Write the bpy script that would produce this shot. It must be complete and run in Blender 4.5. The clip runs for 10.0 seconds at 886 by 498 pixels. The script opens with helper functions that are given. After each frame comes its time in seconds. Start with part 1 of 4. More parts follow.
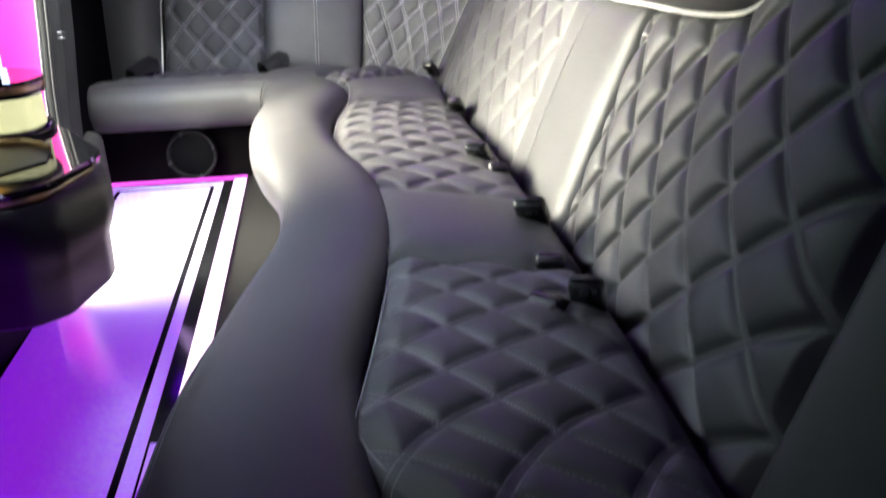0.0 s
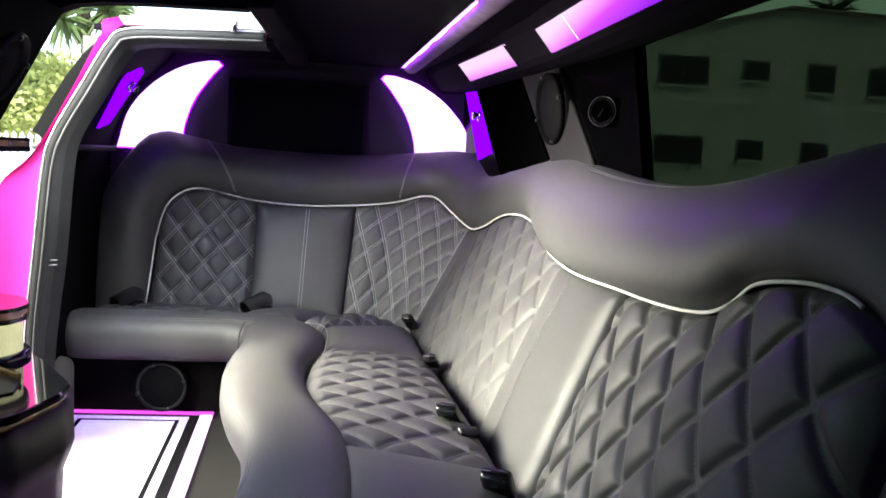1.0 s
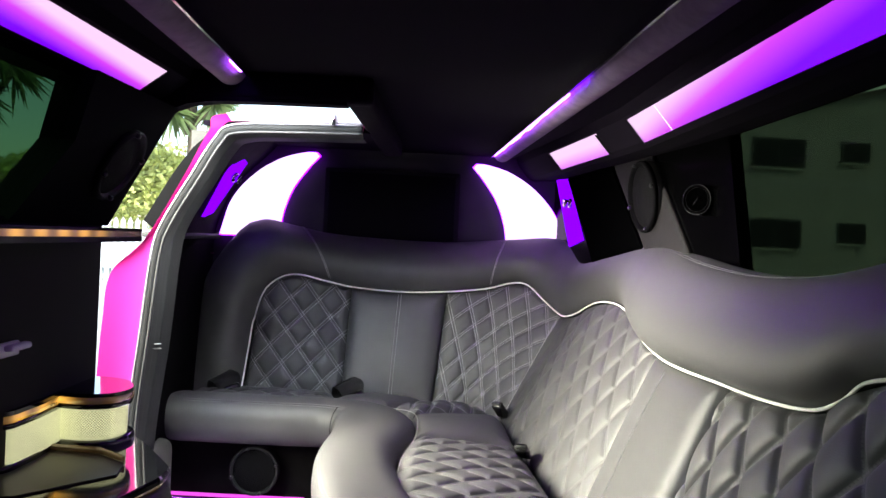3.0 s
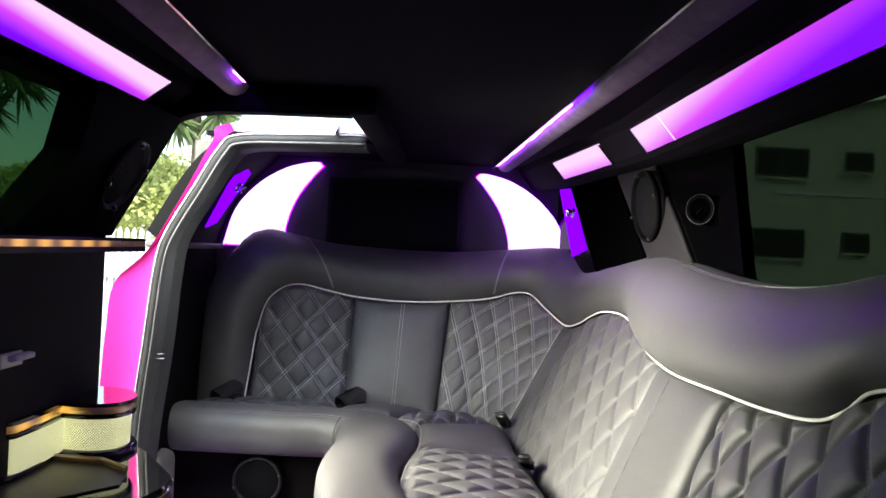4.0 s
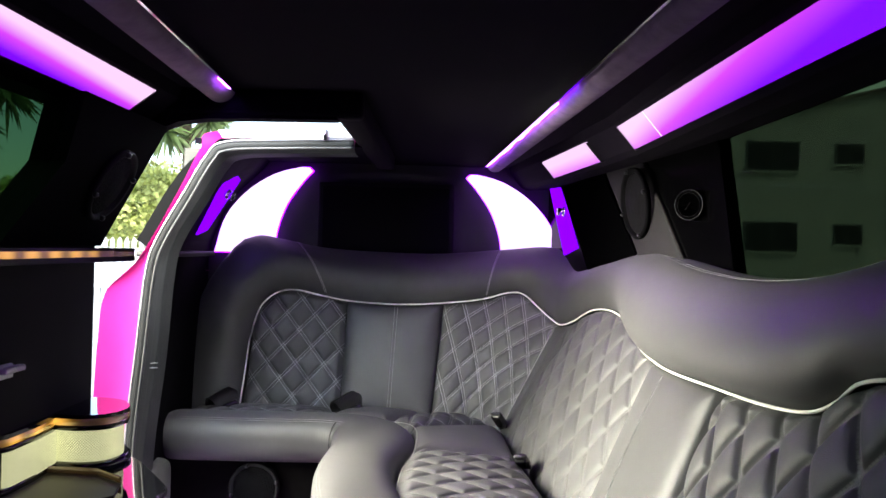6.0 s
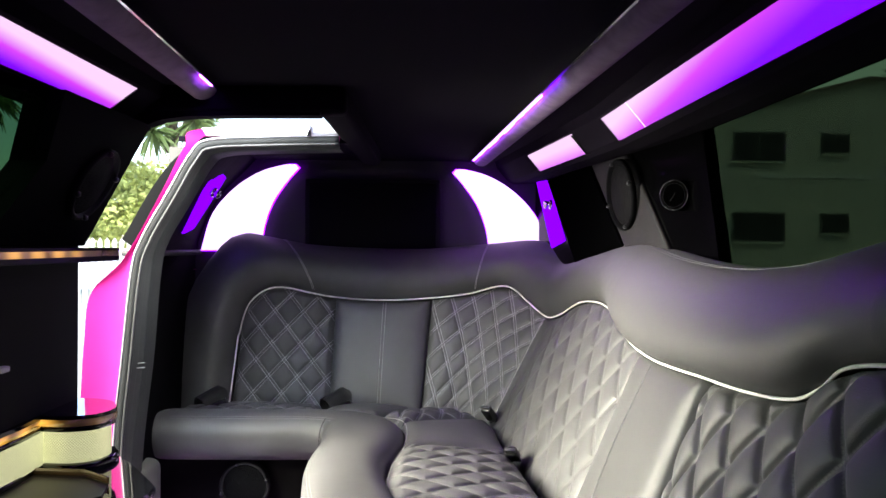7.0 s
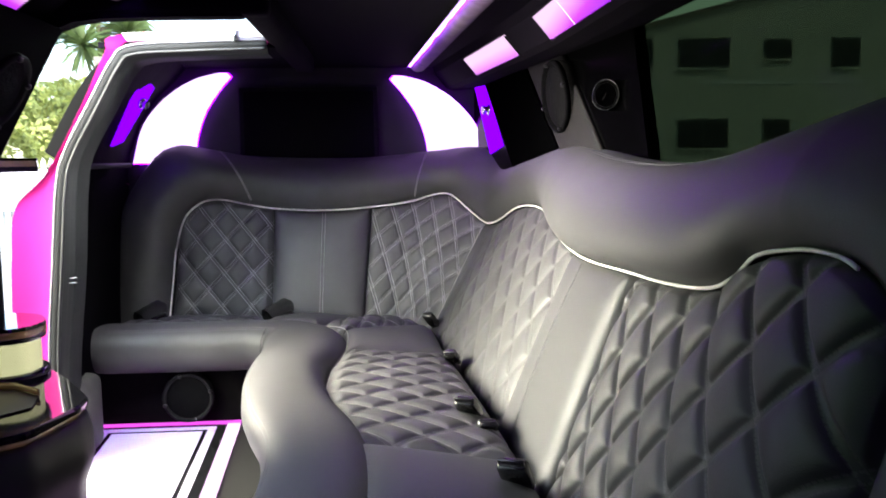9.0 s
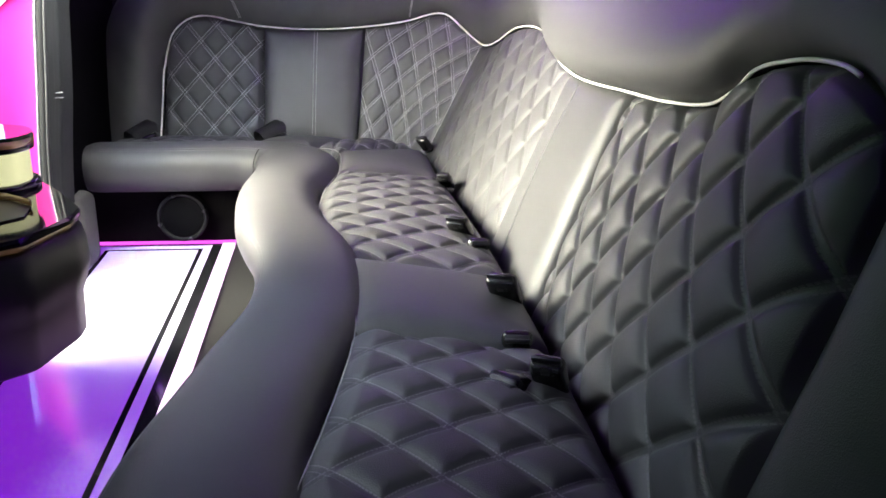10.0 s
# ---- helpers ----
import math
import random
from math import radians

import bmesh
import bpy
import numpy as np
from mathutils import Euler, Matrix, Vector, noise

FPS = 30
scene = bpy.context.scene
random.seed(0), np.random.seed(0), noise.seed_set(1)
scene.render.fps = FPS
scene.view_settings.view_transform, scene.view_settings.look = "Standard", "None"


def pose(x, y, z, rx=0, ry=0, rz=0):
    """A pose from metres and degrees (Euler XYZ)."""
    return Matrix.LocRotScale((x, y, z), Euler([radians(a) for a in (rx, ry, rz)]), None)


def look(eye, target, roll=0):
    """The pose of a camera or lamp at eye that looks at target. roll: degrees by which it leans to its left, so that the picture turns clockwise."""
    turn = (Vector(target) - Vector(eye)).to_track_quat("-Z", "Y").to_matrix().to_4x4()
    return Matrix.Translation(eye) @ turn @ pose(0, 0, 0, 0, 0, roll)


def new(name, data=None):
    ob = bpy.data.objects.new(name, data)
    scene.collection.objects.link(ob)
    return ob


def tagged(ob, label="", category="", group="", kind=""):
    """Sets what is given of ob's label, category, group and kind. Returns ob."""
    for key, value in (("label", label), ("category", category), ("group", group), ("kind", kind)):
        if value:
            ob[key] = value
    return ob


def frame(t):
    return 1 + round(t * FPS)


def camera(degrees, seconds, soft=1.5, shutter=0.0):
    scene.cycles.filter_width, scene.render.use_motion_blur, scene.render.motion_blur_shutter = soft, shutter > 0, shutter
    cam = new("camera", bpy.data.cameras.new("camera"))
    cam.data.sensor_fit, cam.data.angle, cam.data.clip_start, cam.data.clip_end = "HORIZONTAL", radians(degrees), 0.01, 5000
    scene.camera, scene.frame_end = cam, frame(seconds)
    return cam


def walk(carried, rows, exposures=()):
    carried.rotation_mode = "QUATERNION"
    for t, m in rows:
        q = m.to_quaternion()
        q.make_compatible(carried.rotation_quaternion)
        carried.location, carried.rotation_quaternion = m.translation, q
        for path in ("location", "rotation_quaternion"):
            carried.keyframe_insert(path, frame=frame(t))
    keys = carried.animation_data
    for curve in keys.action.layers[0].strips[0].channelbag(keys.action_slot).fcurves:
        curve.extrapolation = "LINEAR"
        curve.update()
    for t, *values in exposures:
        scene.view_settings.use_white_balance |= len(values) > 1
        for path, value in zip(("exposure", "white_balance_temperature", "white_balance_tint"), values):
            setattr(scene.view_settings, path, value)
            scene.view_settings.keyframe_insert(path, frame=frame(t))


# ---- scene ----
import functools

cam = camera(54.7, 10.0, shutter=0.3)
PATH = [
    (0, (0.123, 0.032, 0.871), (0.264, 1.88, 0.12), -2.3),
    (0.5, (0.125, 0.022, 0.908), (0.336, 1.973, 0.523), 1.1),
    (1, (0.121, 0.021, 0.92), (0.332, 1.999, 0.71), 3.0),
    (1.5, (0.122, 0.022, 0.922), (0.292, 2.01, 0.779), 3.0),
    (2, (0.116, 0.019, 0.926), (0.222, 2.014, 0.842), 3.5),
    (2.5, (0.111, 0.016, 0.931), (0.128, 2.015, 0.889), 3.0),
    (4, (0.112, 0.014, 0.932), (0.099, 2.014, 0.928), 2.9),
    (4.5, (0.115, 0.013, 0.934), (0.114, 2.013, 0.968), 2.7),
    (5, (0.116, 0.013, 0.936), (0.129, 2.012, 0.987), 2.4),
    (5.5, (0.118, 0.013, 0.934), (0.12, 2.013, 0.958), 2.0),
    (7, (0.13, 0.016, 0.929), (0.155, 2.016, 0.92), 0.5),
    (7.5, (0.134, 0.014, 0.926), (0.184, 2.014, 0.922), 0.7),
    (8, (0.14, 0.013, 0.925), (0.218, 2.011, 0.927), 0.9),
    (8.5, (0.156, 0.013, 0.919), (0.231, 2.008, 0.804), -0.2),
    (9, (0.172, 0.02, 0.905), (0.312, 2.004, 0.695), -0.7),
    (9.5, (0.177, 0.026, 0.885), (0.395, 1.967, 0.455), -0.2),
    (9.6, (0.1775, 0.026, 0.881), (0.386, 1.962, 0.392), -0.1),
    (10, (0.178, 0.026, 0.871), (0.322, 1.931, 0.282), 0.3),
]
walk(cam, [(t, look(eye, target, roll)) for t, eye, target, roll in PATH],
     [(0, 2.56), (0.5, 2.3), (1, 2.1), (2, 2.0), (8, 2.0), (8.5, 2.0), (9, 2.1), (9.5, 2.3), (10, 2.42)])

# ---- world and sun ----
world = bpy.data.worlds.new("sky")
scene.world = world
world.use_nodes = True
wn = world.node_tree
sky = wn.nodes.new("ShaderNodeTexSky")
sky.sky_type = "NISHITA"
sky.sun_disc = False
sky.sun_elevation, sky.sun_rotation = radians(40.7), radians(128.7)
wn.links.new(sky.outputs[0], wn.nodes["Background"].inputs[0])
wn.nodes["Background"].inputs[1].default_value = 0.15
sun = new("sun", bpy.data.lights.new("sun", "SUN"))
sun.data.energy, sun.data.angle, sun.data.color = 1.9, radians(20), (1.0, 0.97, 0.9)
sun.matrix_world = look((5, -4, 5.5), (0, 0, 0))
door_light = new("door_daylight", bpy.data.lights.new("door_daylight", "AREA"))
door_light.data.shape, door_light.data.size, door_light.data.size_y = "RECTANGLE", 2.4, 1.2
door_light.data.energy, door_light.data.color = 137.0, (1.0, 0.96, 0.76)
door_light.matrix_world = look((-1.9, 1.68, 1.6), (0.1, 2.05, 0.45))
step_light = new("doorway_daylight", bpy.data.lights.new("doorway_daylight", "AREA"))
step_light.data.shape, step_light.data.size, step_light.data.size_y = "RECTANGLE", 0.42, 0.5
step_light.data.energy, step_light.data.color, step_light.data.spread = 6.9, (1.0, 0.95, 0.77), radians(77)
step_light.matrix_world = look((-0.75, 2.25, 0.77), (0.6, 2.20, 0.50))
hatch_light = new("hatch_daylight", bpy.data.lights.new("hatch_daylight", "AREA"))
hatch_light.data.shape, hatch_light.data.size, hatch_light.data.size_y = "RECTANGLE", 0.5, 0.6
hatch_light.data.energy, hatch_light.data.color = 19.0, (0.74, 0.88, 1.0)
hatch_light.matrix_world = look((-0.72, 1.5, 1.78), (-0.32, 3.4, 0.70))
roof_light = new("roof_opening_daylight", bpy.data.lights.new("roof_opening_daylight", "AREA"))
roof_light.data.shape, roof_light.data.size, roof_light.data.size_y = "RECTANGLE", 0.34, 0.40
roof_light.data.energy, roof_light.data.color, roof_light.data.spread = 1.4, (0.97, 1.0, 0.95), radians(110)
roof_light.matrix_world = look((-0.46, 2.28, 1.27), (-0.62, 2.98, 0.30))
window_light = new("window_daylight", bpy.data.lights.new("window_daylight", "AREA"))
window_light.data.shape, window_light.data.size, window_light.data.size_y = "RECTANGLE", 0.9, 0.2
window_light.data.energy, window_light.data.color, window_light.data.spread = 1.1, (0.80, 0.89, 1.0), radians(72)
window_light.matrix_world = look((-0.58, 1.24, 1.05), (0.04, 1.55, 0.30))


# ---- materials ----
def mat(name, color, rough=0.5, metal=0.0, noise_scale=0, vary=0.0, bump=0.0, bump_scale=300, coat=0.0, spec=0.5):
    m = bpy.data.materials.new(name)
    m.use_nodes = True
    nt, bs = m.node_tree, m.node_tree.nodes["Principled BSDF"]
    bs.inputs["Base Color"].default_value = (*color, 1)
    bs.inputs["Roughness"].default_value = rough
    bs.inputs["Metallic"].default_value = metal
    bs.inputs["Coat Weight"].default_value = coat
    bs.inputs["Specular IOR Level"].default_value = spec
    tc = nt.nodes.new("ShaderNodeTexCoord")
    if noise_scale:
        n = nt.nodes.new("ShaderNodeTexNoise")
        n.inputs["Scale"].default_value, n.inputs["Detail"].default_value = noise_scale, 6
        nt.links.new(tc.outputs["Object"], n.inputs["Vector"])
        r = nt.nodes.new("ShaderNodeMapRange")
        r.inputs["From Min"].default_value, r.inputs["From Max"].default_value = 0.3, 0.7
        r.inputs["To Min"].default_value, r.inputs["To Max"].default_value = 1 - vary, 1 + vary
        nt.links.new(n.outputs[0], r.inputs["Value"])
        mx = nt.nodes.new("ShaderNodeVectorMath")
        mx.operation = "SCALE"
        mx.inputs[0].default_value = color
        nt.links.new(r.outputs[0], mx.inputs["Scale"])
        nt.links.new(mx.outputs[0], bs.inputs["Base Color"])
        rr = nt.nodes.new("ShaderNodeMapRange")
        rr.inputs["To Min"].default_value, rr.inputs["To Max"].default_value = max(rough - 0.08, 0), min(rough + 0.08, 1)
        nt.links.new(n.outputs[0], rr.inputs["Value"])
        nt.links.new(rr.outputs[0], bs.inputs["Roughness"])
    if bump:
        v = nt.nodes.new("ShaderNodeTexVoronoi")
        v.inputs["Scale"].default_value = bump_scale
        nt.links.new(tc.outputs["Object"], v.inputs["Vector"])
        b = nt.nodes.new("ShaderNodeBump")
        b.inputs["Strength"].default_value, b.inputs["Distance"].default_value = bump, 0.002
        nt.links.new(v.outputs[0], b.inputs["Height"])
        nt.links.new(b.outputs[0], bs.inputs["Normal"])
    return m


def glow(name, color, strength):
    m = bpy.data.materials.new(name)
    m.use_nodes = True
    bs = m.node_tree.nodes["Principled BSDF"]
    bs.inputs["Base Color"].default_value = (0.015, 0.01, 0.02, 1)
    bs.inputs["Roughness"].default_value = 0.5
    bs.inputs["Specular IOR Level"].default_value = 0.1
    bs.inputs["Emission Color"].default_value = (*color, 1)
    bs.inputs["Emission Strength"].default_value = strength
    return m


def tinted_glass(name, color):
    m = bpy.data.materials.new(name)
    m.use_nodes = True
    nt = m.node_tree
    nt.nodes.remove(nt.nodes["Principled BSDF"])
    out = nt.nodes["Material Output"]
    tr, gl, mx = nt.nodes.new("ShaderNodeBsdfTransparent"), nt.nodes.new("ShaderNodeBsdfGlossy"), nt.nodes.new("ShaderNodeMixShader")
    tr.inputs[0].default_value = (*color, 1)
    gl.inputs["Roughness"].default_value = 0.02
    mx.inputs[0].default_value = 0.0014
    nt.links.new(tr.outputs[0], mx.inputs[1])
    nt.links.new(gl.outputs[0], mx.inputs[2])
    nt.links.new(mx.outputs[0], out.inputs[0])
    return m


def node(nt, op, a, b=None):
    n = nt.nodes.new("ShaderNodeMath")
    n.operation = op
    for i, v in enumerate((a, b)):
        if v is None:
            continue
        if isinstance(v, (int, float)):
            n.inputs[i].default_value = v
        else:
            nt.links.new(v, n.inputs[i])
    return n.outputs[0]


def cove_glow(name):
    """A diffuser that runs from pink-white beside its diodes to deep purple away from them."""
    m = glow(name, (0.3, 0, 1), 0.26)
    nt, bs = m.node_tree, m.node_tree.nodes["Principled BSDF"]
    geo, sep = nt.nodes.new("ShaderNodeNewGeometry"), nt.nodes.new("ShaderNodeSeparateXYZ")
    nt.links.new(geo.outputs["Position"], sep.inputs[0])
    along = node(nt, "MINIMUM", node(nt, "MAXIMUM", node(nt, "MULTIPLY", node(nt, "SUBTRACT", sep.outputs[1], 1.5), 0.8), -0.6), 0.5)
    along = node(nt, "ADD", along, node(nt, "MULTIPLY", node(nt, "LESS_THAN", sep.outputs[0], 0.0), 0.16))
    high = node(nt, "MULTIPLY", node(nt, "SUBTRACT", sep.outputs[2], 1.228), 12.5)
    left = node(nt, "MULTIPLY", node(nt, "LESS_THAN", sep.outputs[0], 0.0), node(nt, "MULTIPLY", node(nt, "SUBTRACT", sep.outputs[2], 1.232), 20.0))
    v = node(nt, "ADD", node(nt, "ADD", node(nt, "ADD", along, high), left), 0.46)
    ramp = nt.nodes.new("ShaderNodeValToRGB")
    el = ramp.color_ramp.elements
    el[0].position, el[0].color = 0.0, (0.21, 0.0, 1.0, 1)
    el[1].position, el[1].color = 1.0, (1.0, 0.66, 1.0, 1)
    mid = el.new(0.5)
    mid.color = (0.72, 0.06, 1.0, 1)
    nt.links.new(v, ramp.inputs[0])
    nt.links.new(ramp.outputs[0], bs.inputs["Emission Color"])
    return m


def amber_glow(name, strength, base=(0.62, 0.50, 0.38)):
    """An amber edge light with its single diodes showing as brighter spots."""
    m = glow(name, (1.0, 0.55, 0.1), strength)
    nt, bs = m.node_tree, m.node_tree.nodes["Principled BSDF"]
    geo, sep = nt.nodes.new("ShaderNodeNewGeometry"), nt.nodes.new("ShaderNodeSeparateXYZ")
    nt.links.new(geo.outputs["Position"], sep.inputs[0])
    s = node(nt, "SINE", node(nt, "MULTIPLY", node(nt, "ADD", sep.outputs[1], node(nt, "MULTIPLY", sep.outputs[0], .7)), 72.0))
    v = node(nt, "ADD", node(nt, "MULTIPLY", s, 0.42), 0.55)
    ends = [node(nt, "MINIMUM", node(nt, "MAXIMUM", node(nt, "DIVIDE", node(nt, "SUBTRACT", edge_at, c), width), 0.0), 1.0)
            for edge_at, c, width in ((1.80, sep.outputs[1], .10), (-.635, sep.outputs[0], .03))]
    lit = node(nt, "ADD", node(nt, "MAXIMUM", ends[0], ends[1]), 0.06)      # the diodes stop short of the strip's end
    nt.links.new(node(nt, "MULTIPLY", node(nt, "MULTIPLY", v, lit), strength), bs.inputs["Emission Strength"])
    bs.inputs["Metallic"].default_value = 0.7
    bs.inputs["Emission Color"].default_value = (1.0, 0.50, 0.07, 1)
    bs.inputs["Base Color"].default_value = (*base, 1)
    bs.inputs["Roughness"].default_value = 0.2
    return m


def perforated(name):
    """Diamond wire mesh over a pale sheet, its brightness put in as a faint emission."""
    m = mat(name, (0.62, 0.60, 0.48), 0.4, 0.4)
    nt, bs = m.node_tree, m.node_tree.nodes["Principled BSDF"]
    uv, sep = nt.nodes.new("ShaderNodeUVMap"), nt.nodes.new("ShaderNodeSeparateXYZ")
    nt.links.new(uv.outputs[0], sep.inputs[0])
    wires = [node(nt, "ABSOLUTE", node(nt, "SINE", node(nt, "MULTIPLY", node(nt, kind, sep.outputs[0], sep.outputs[1]), 530.0))) for kind in ("ADD", "SUBTRACT")]
    hole = node(nt, "GREATER_THAN", node(nt, "MINIMUM", *wires), 0.34)
    mx = nt.nodes.new("ShaderNodeMix")
    mx.data_type = "RGBA"
    mx.inputs[6].default_value, mx.inputs[7].default_value = (0.16, 0.16, 0.07, 1), (0.66, 0.66, 0.38, 1)
    nt.links.new(hole, mx.inputs[0])
    nt.links.new(mx.outputs[2], bs.inputs["Base Color"])
    nt.links.new(mx.outputs[2], bs.inputs["Emission Color"])
    bs.inputs["Emission Strength"].default_value = 0.28
    return m


LEATHER = (0.046, 0.046, 0.0475)


def quilt_material(name, spacing, thread_color=(0.26, 0.26, 0.27), wide=0.0012):
    """Leather with twin rows of thread beside the quilting lines, which lie at the whole numbers of the panel's two running counts."""
    m = mat(name, LEATHER, 0.53, 0, 9, 0.18, 0.18, 520, 0, 0.37)
    nt, bs = m.node_tree, m.node_tree.nodes["Principled BSDF"]
    uv = nt.nodes.new("ShaderNodeUVMap")
    sep = nt.nodes.new("ShaderNodeSeparateXYZ")
    nt.links.new(uv.outputs[0], sep.inputs[0])
    masks = []
    for across, along in ((0, 1), (1, 0)):
        d = node(nt, "MULTIPLY", node(nt, "SUBTRACT", 0.5, node(nt, "ABSOLUTE", node(nt, "SUBTRACT", node(nt, "FRACT", sep.outputs[across]), 0.5))), spacing)
        on = node(nt, "LESS_THAN", node(nt, "ABSOLUTE", node(nt, "SUBTRACT", d, 0.0050)), wide)
        dash = node(nt, "LESS_THAN", node(nt, "FRACT", node(nt, "MULTIPLY", sep.outputs[along], 15.0)), 0.76)
        masks.append(node(nt, "MULTIPLY", on, dash))
    mask = node(nt, "MAXIMUM", masks[0], masks[1])
    mx = nt.nodes.new("ShaderNodeMix")
    mx.data_type = "RGBA"
    nt.links.new(mask, mx.inputs[0])
    src = bs.inputs["Base Color"].links[0].from_socket
    nt.links.new(src, mx.inputs[6])
    mx.inputs[7].default_value = (*thread_color, 1)
    nt.links.new(mx.outputs[2], bs.inputs["Base Color"])
    return m


leather = mat("leather", LEATHER, 0.52, 0, 9, 0.16, 0.16, 520, 0, 0.40)
# same white thread; its fainter look on side and seat is coloured in
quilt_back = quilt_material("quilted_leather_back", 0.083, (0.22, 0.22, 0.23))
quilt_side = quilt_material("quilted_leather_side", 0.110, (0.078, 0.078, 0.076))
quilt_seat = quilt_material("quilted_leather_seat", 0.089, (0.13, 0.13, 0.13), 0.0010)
thread_dark = mat("grey_thread", (0.13, 0.13, 0.135), 0.7, 0, 60, 0.1)
thread = mat("thread", (0.30, 0.30, 0.30), 0.7, 0, 60, 0.1)
# bolster piping is pale too; the dim light on it is toned in
dim_piping = mat("dim_piping", (0.22, 0.215, 0.21), 0.4, 0, 40, 0.06)
piping_mat = mat("pale_piping", (0.72, 0.70, 0.66), 0.35, 0, 40, 0.06)
suede = mat("black_suede", (0.0028, 0.0018, 0.0046), 0.95, 0, 22, 0.35, 0.3, 600, 0, 0.05)
black_trim = mat("black_trim", (0.011, 0.011, 0.012), 0.45, 0, 14, 0.2, 0.15, 500)
black_carpet = mat("black_carpet", (0.008, 0.0077, 0.007), 0.95, 0, 60, 0.4, 0.6, 700)
kick_carpet = mat("deep_black_carpet", (0.0035, 0.0033, 0.0035), 0.95, 0, 60, 0.3, 0.5, 700, 0, 0.05)
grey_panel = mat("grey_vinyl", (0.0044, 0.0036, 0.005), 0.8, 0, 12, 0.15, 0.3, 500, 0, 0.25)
rubber = mat("grey_rubber", (0.010, 0.0105, 0.0115), 0.7, 0, 18, 0.18, 0.15, 350, 0, 0.15)
pink_paint = mat("pink_paint", (0.32, 0.012, 0.135), 0.6, 0, 5, 0.04, 0, 300, 0.0, 0.1)
gloss_black = mat("gloss_black", (0.006, 0.006, 0.008), 0.06, 0, 4, 0.2, 0, 300, 0.35, 0.5)
chrome = mat("chrome", (0.75, 0.75, 0.77), 0.12, 1.0, 30, 0.06)
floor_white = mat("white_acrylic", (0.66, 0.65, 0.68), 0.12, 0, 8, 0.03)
# purple cast on the white floor, put into the acrylic as faint emission
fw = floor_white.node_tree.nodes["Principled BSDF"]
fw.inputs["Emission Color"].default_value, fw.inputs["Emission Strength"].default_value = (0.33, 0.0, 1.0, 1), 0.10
floor_black = mat("black_acrylic", (0.01, 0.01, 0.012), 0.1, 0, 8, 0.2)
led_purple = glow("purple_led", (0.30, 0.0, 1.0), 1.4)
led_magenta = cove_glow("magenta_led")
led_white = glow("white_lamp", (0.72, 0.46, 1.0), 0.62)
led_amber = amber_glow("amber_led", 0.22)
glass_dark = tinted_glass("tinted_glass", (0.090, 0.111, 0.0875))
led_diode = glow("diode", (0.40, 0.06, 1.0), 13.0)
led_spill = glow("purple_spill", (0.16, 0.0, 1.0), 22.0)
led_floor = glow("pink_white_led", (1.0, 0.62, 1.0), 0.42)
led_line = glow("magenta_line", (1.0, 0.10, 0.95), 0.26)
led_amber_dim = amber_glow("amber_edge", 0.008, (0.36, 0.30, 0.26))
# LED light falling on the rear pillar panels, given as their own emission
purple_lit = glow("purple_panel", (0.125, 0.0, 0.70), 0.66)
purple_lit.node_tree.nodes["Principled BSDF"].inputs["Base Color"].default_value = (0.002, 0.001, 0.003, 1)
purple_lit.node_tree.nodes["Principled BSDF"].inputs["Specular IOR Level"].default_value = 0.0
screen_black = mat("screen_black", (0.003, 0.003, 0.004), 0.6, 0, 6, 0.2, 0, 300, 0, 0.05)
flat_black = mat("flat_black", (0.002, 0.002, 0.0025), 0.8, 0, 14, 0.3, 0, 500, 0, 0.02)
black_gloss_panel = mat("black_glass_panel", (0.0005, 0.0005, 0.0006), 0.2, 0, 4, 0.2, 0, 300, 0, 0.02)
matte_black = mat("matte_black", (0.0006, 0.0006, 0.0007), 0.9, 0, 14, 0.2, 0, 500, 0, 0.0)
dull_black = mat("dull_black", (0.008, 0.008, 0.009), 0.7, 0, 14, 0.3, 0.2, 500, 0, 0.15)
dark_vinyl = mat("dark_vinyl", (0.016, 0.016, 0.019), 0.6, 0, 12, 0.2, 0.3, 500)
black_vinyl = mat("black_vinyl", (0.005, 0.005, 0.006), 0.42, 0, 10, 0.2, 0.2, 450)
grey_suede = mat("grey_suede", (0.15, 0.11, 0.16), 0.95, 0, 25, 0.2, 0.3, 600, 0, 0.1)
grille_mat = mat("speaker_grille", (0.0022, 0.0022, 0.0026), 0.7, 0, 40, 0.2, 0.8, 260, 0, 0.06)
dim_metal = mat("dim_metal", (0.045, 0.045, 0.05), 0.4, 1.0, 30, 0.1)
rubber_dark = mat("black_rubber", (0.018, 0.018, 0.02), 0.55, 0, 18, 0.2)
webbing = mat("black_webbing", (0.012, 0.012, 0.013), 0.7, 0, 60, 0.3, 0.5, 700)
gloss_plastic = mat("satin_plastic", (0.008, 0.008, 0.009), 0.26, 0, 20, 0.2)
mesh_mat = perforated("pale_mesh")
asphalt = mat("pale_concrete", (0.42, 0.41, 0.38), 0.9, 0, 3, 0.25, 0.4, 60)
stucco = mat("stucco", (0.60, 0.60, 0.50), 0.9, 0, 2, 0.12, 0.4, 40)
roof_tile = mat("roof_tile", (0.26, 0.20, 0.17), 0.85, 0, 3, 0.3, 0.6, 8)
frame_grey = mat("frame_grey", (0.17, 0.17, 0.15), 0.6, 0, 6, 0.1)
white_paint = mat("white_paint", (0.78, 0.78, 0.76), 0.5, 0, 6, 0.06)
pale_metal = mat("pale_metal", (0.30, 0.28, 0.31), 0.35, 0.6, 30, 0.1)
grey_trim = mat("grey_trim_vinyl", (0.020, 0.022, 0.023), 0.55, 0, 14, 0.18, 0.2, 400, 0, 0.35)
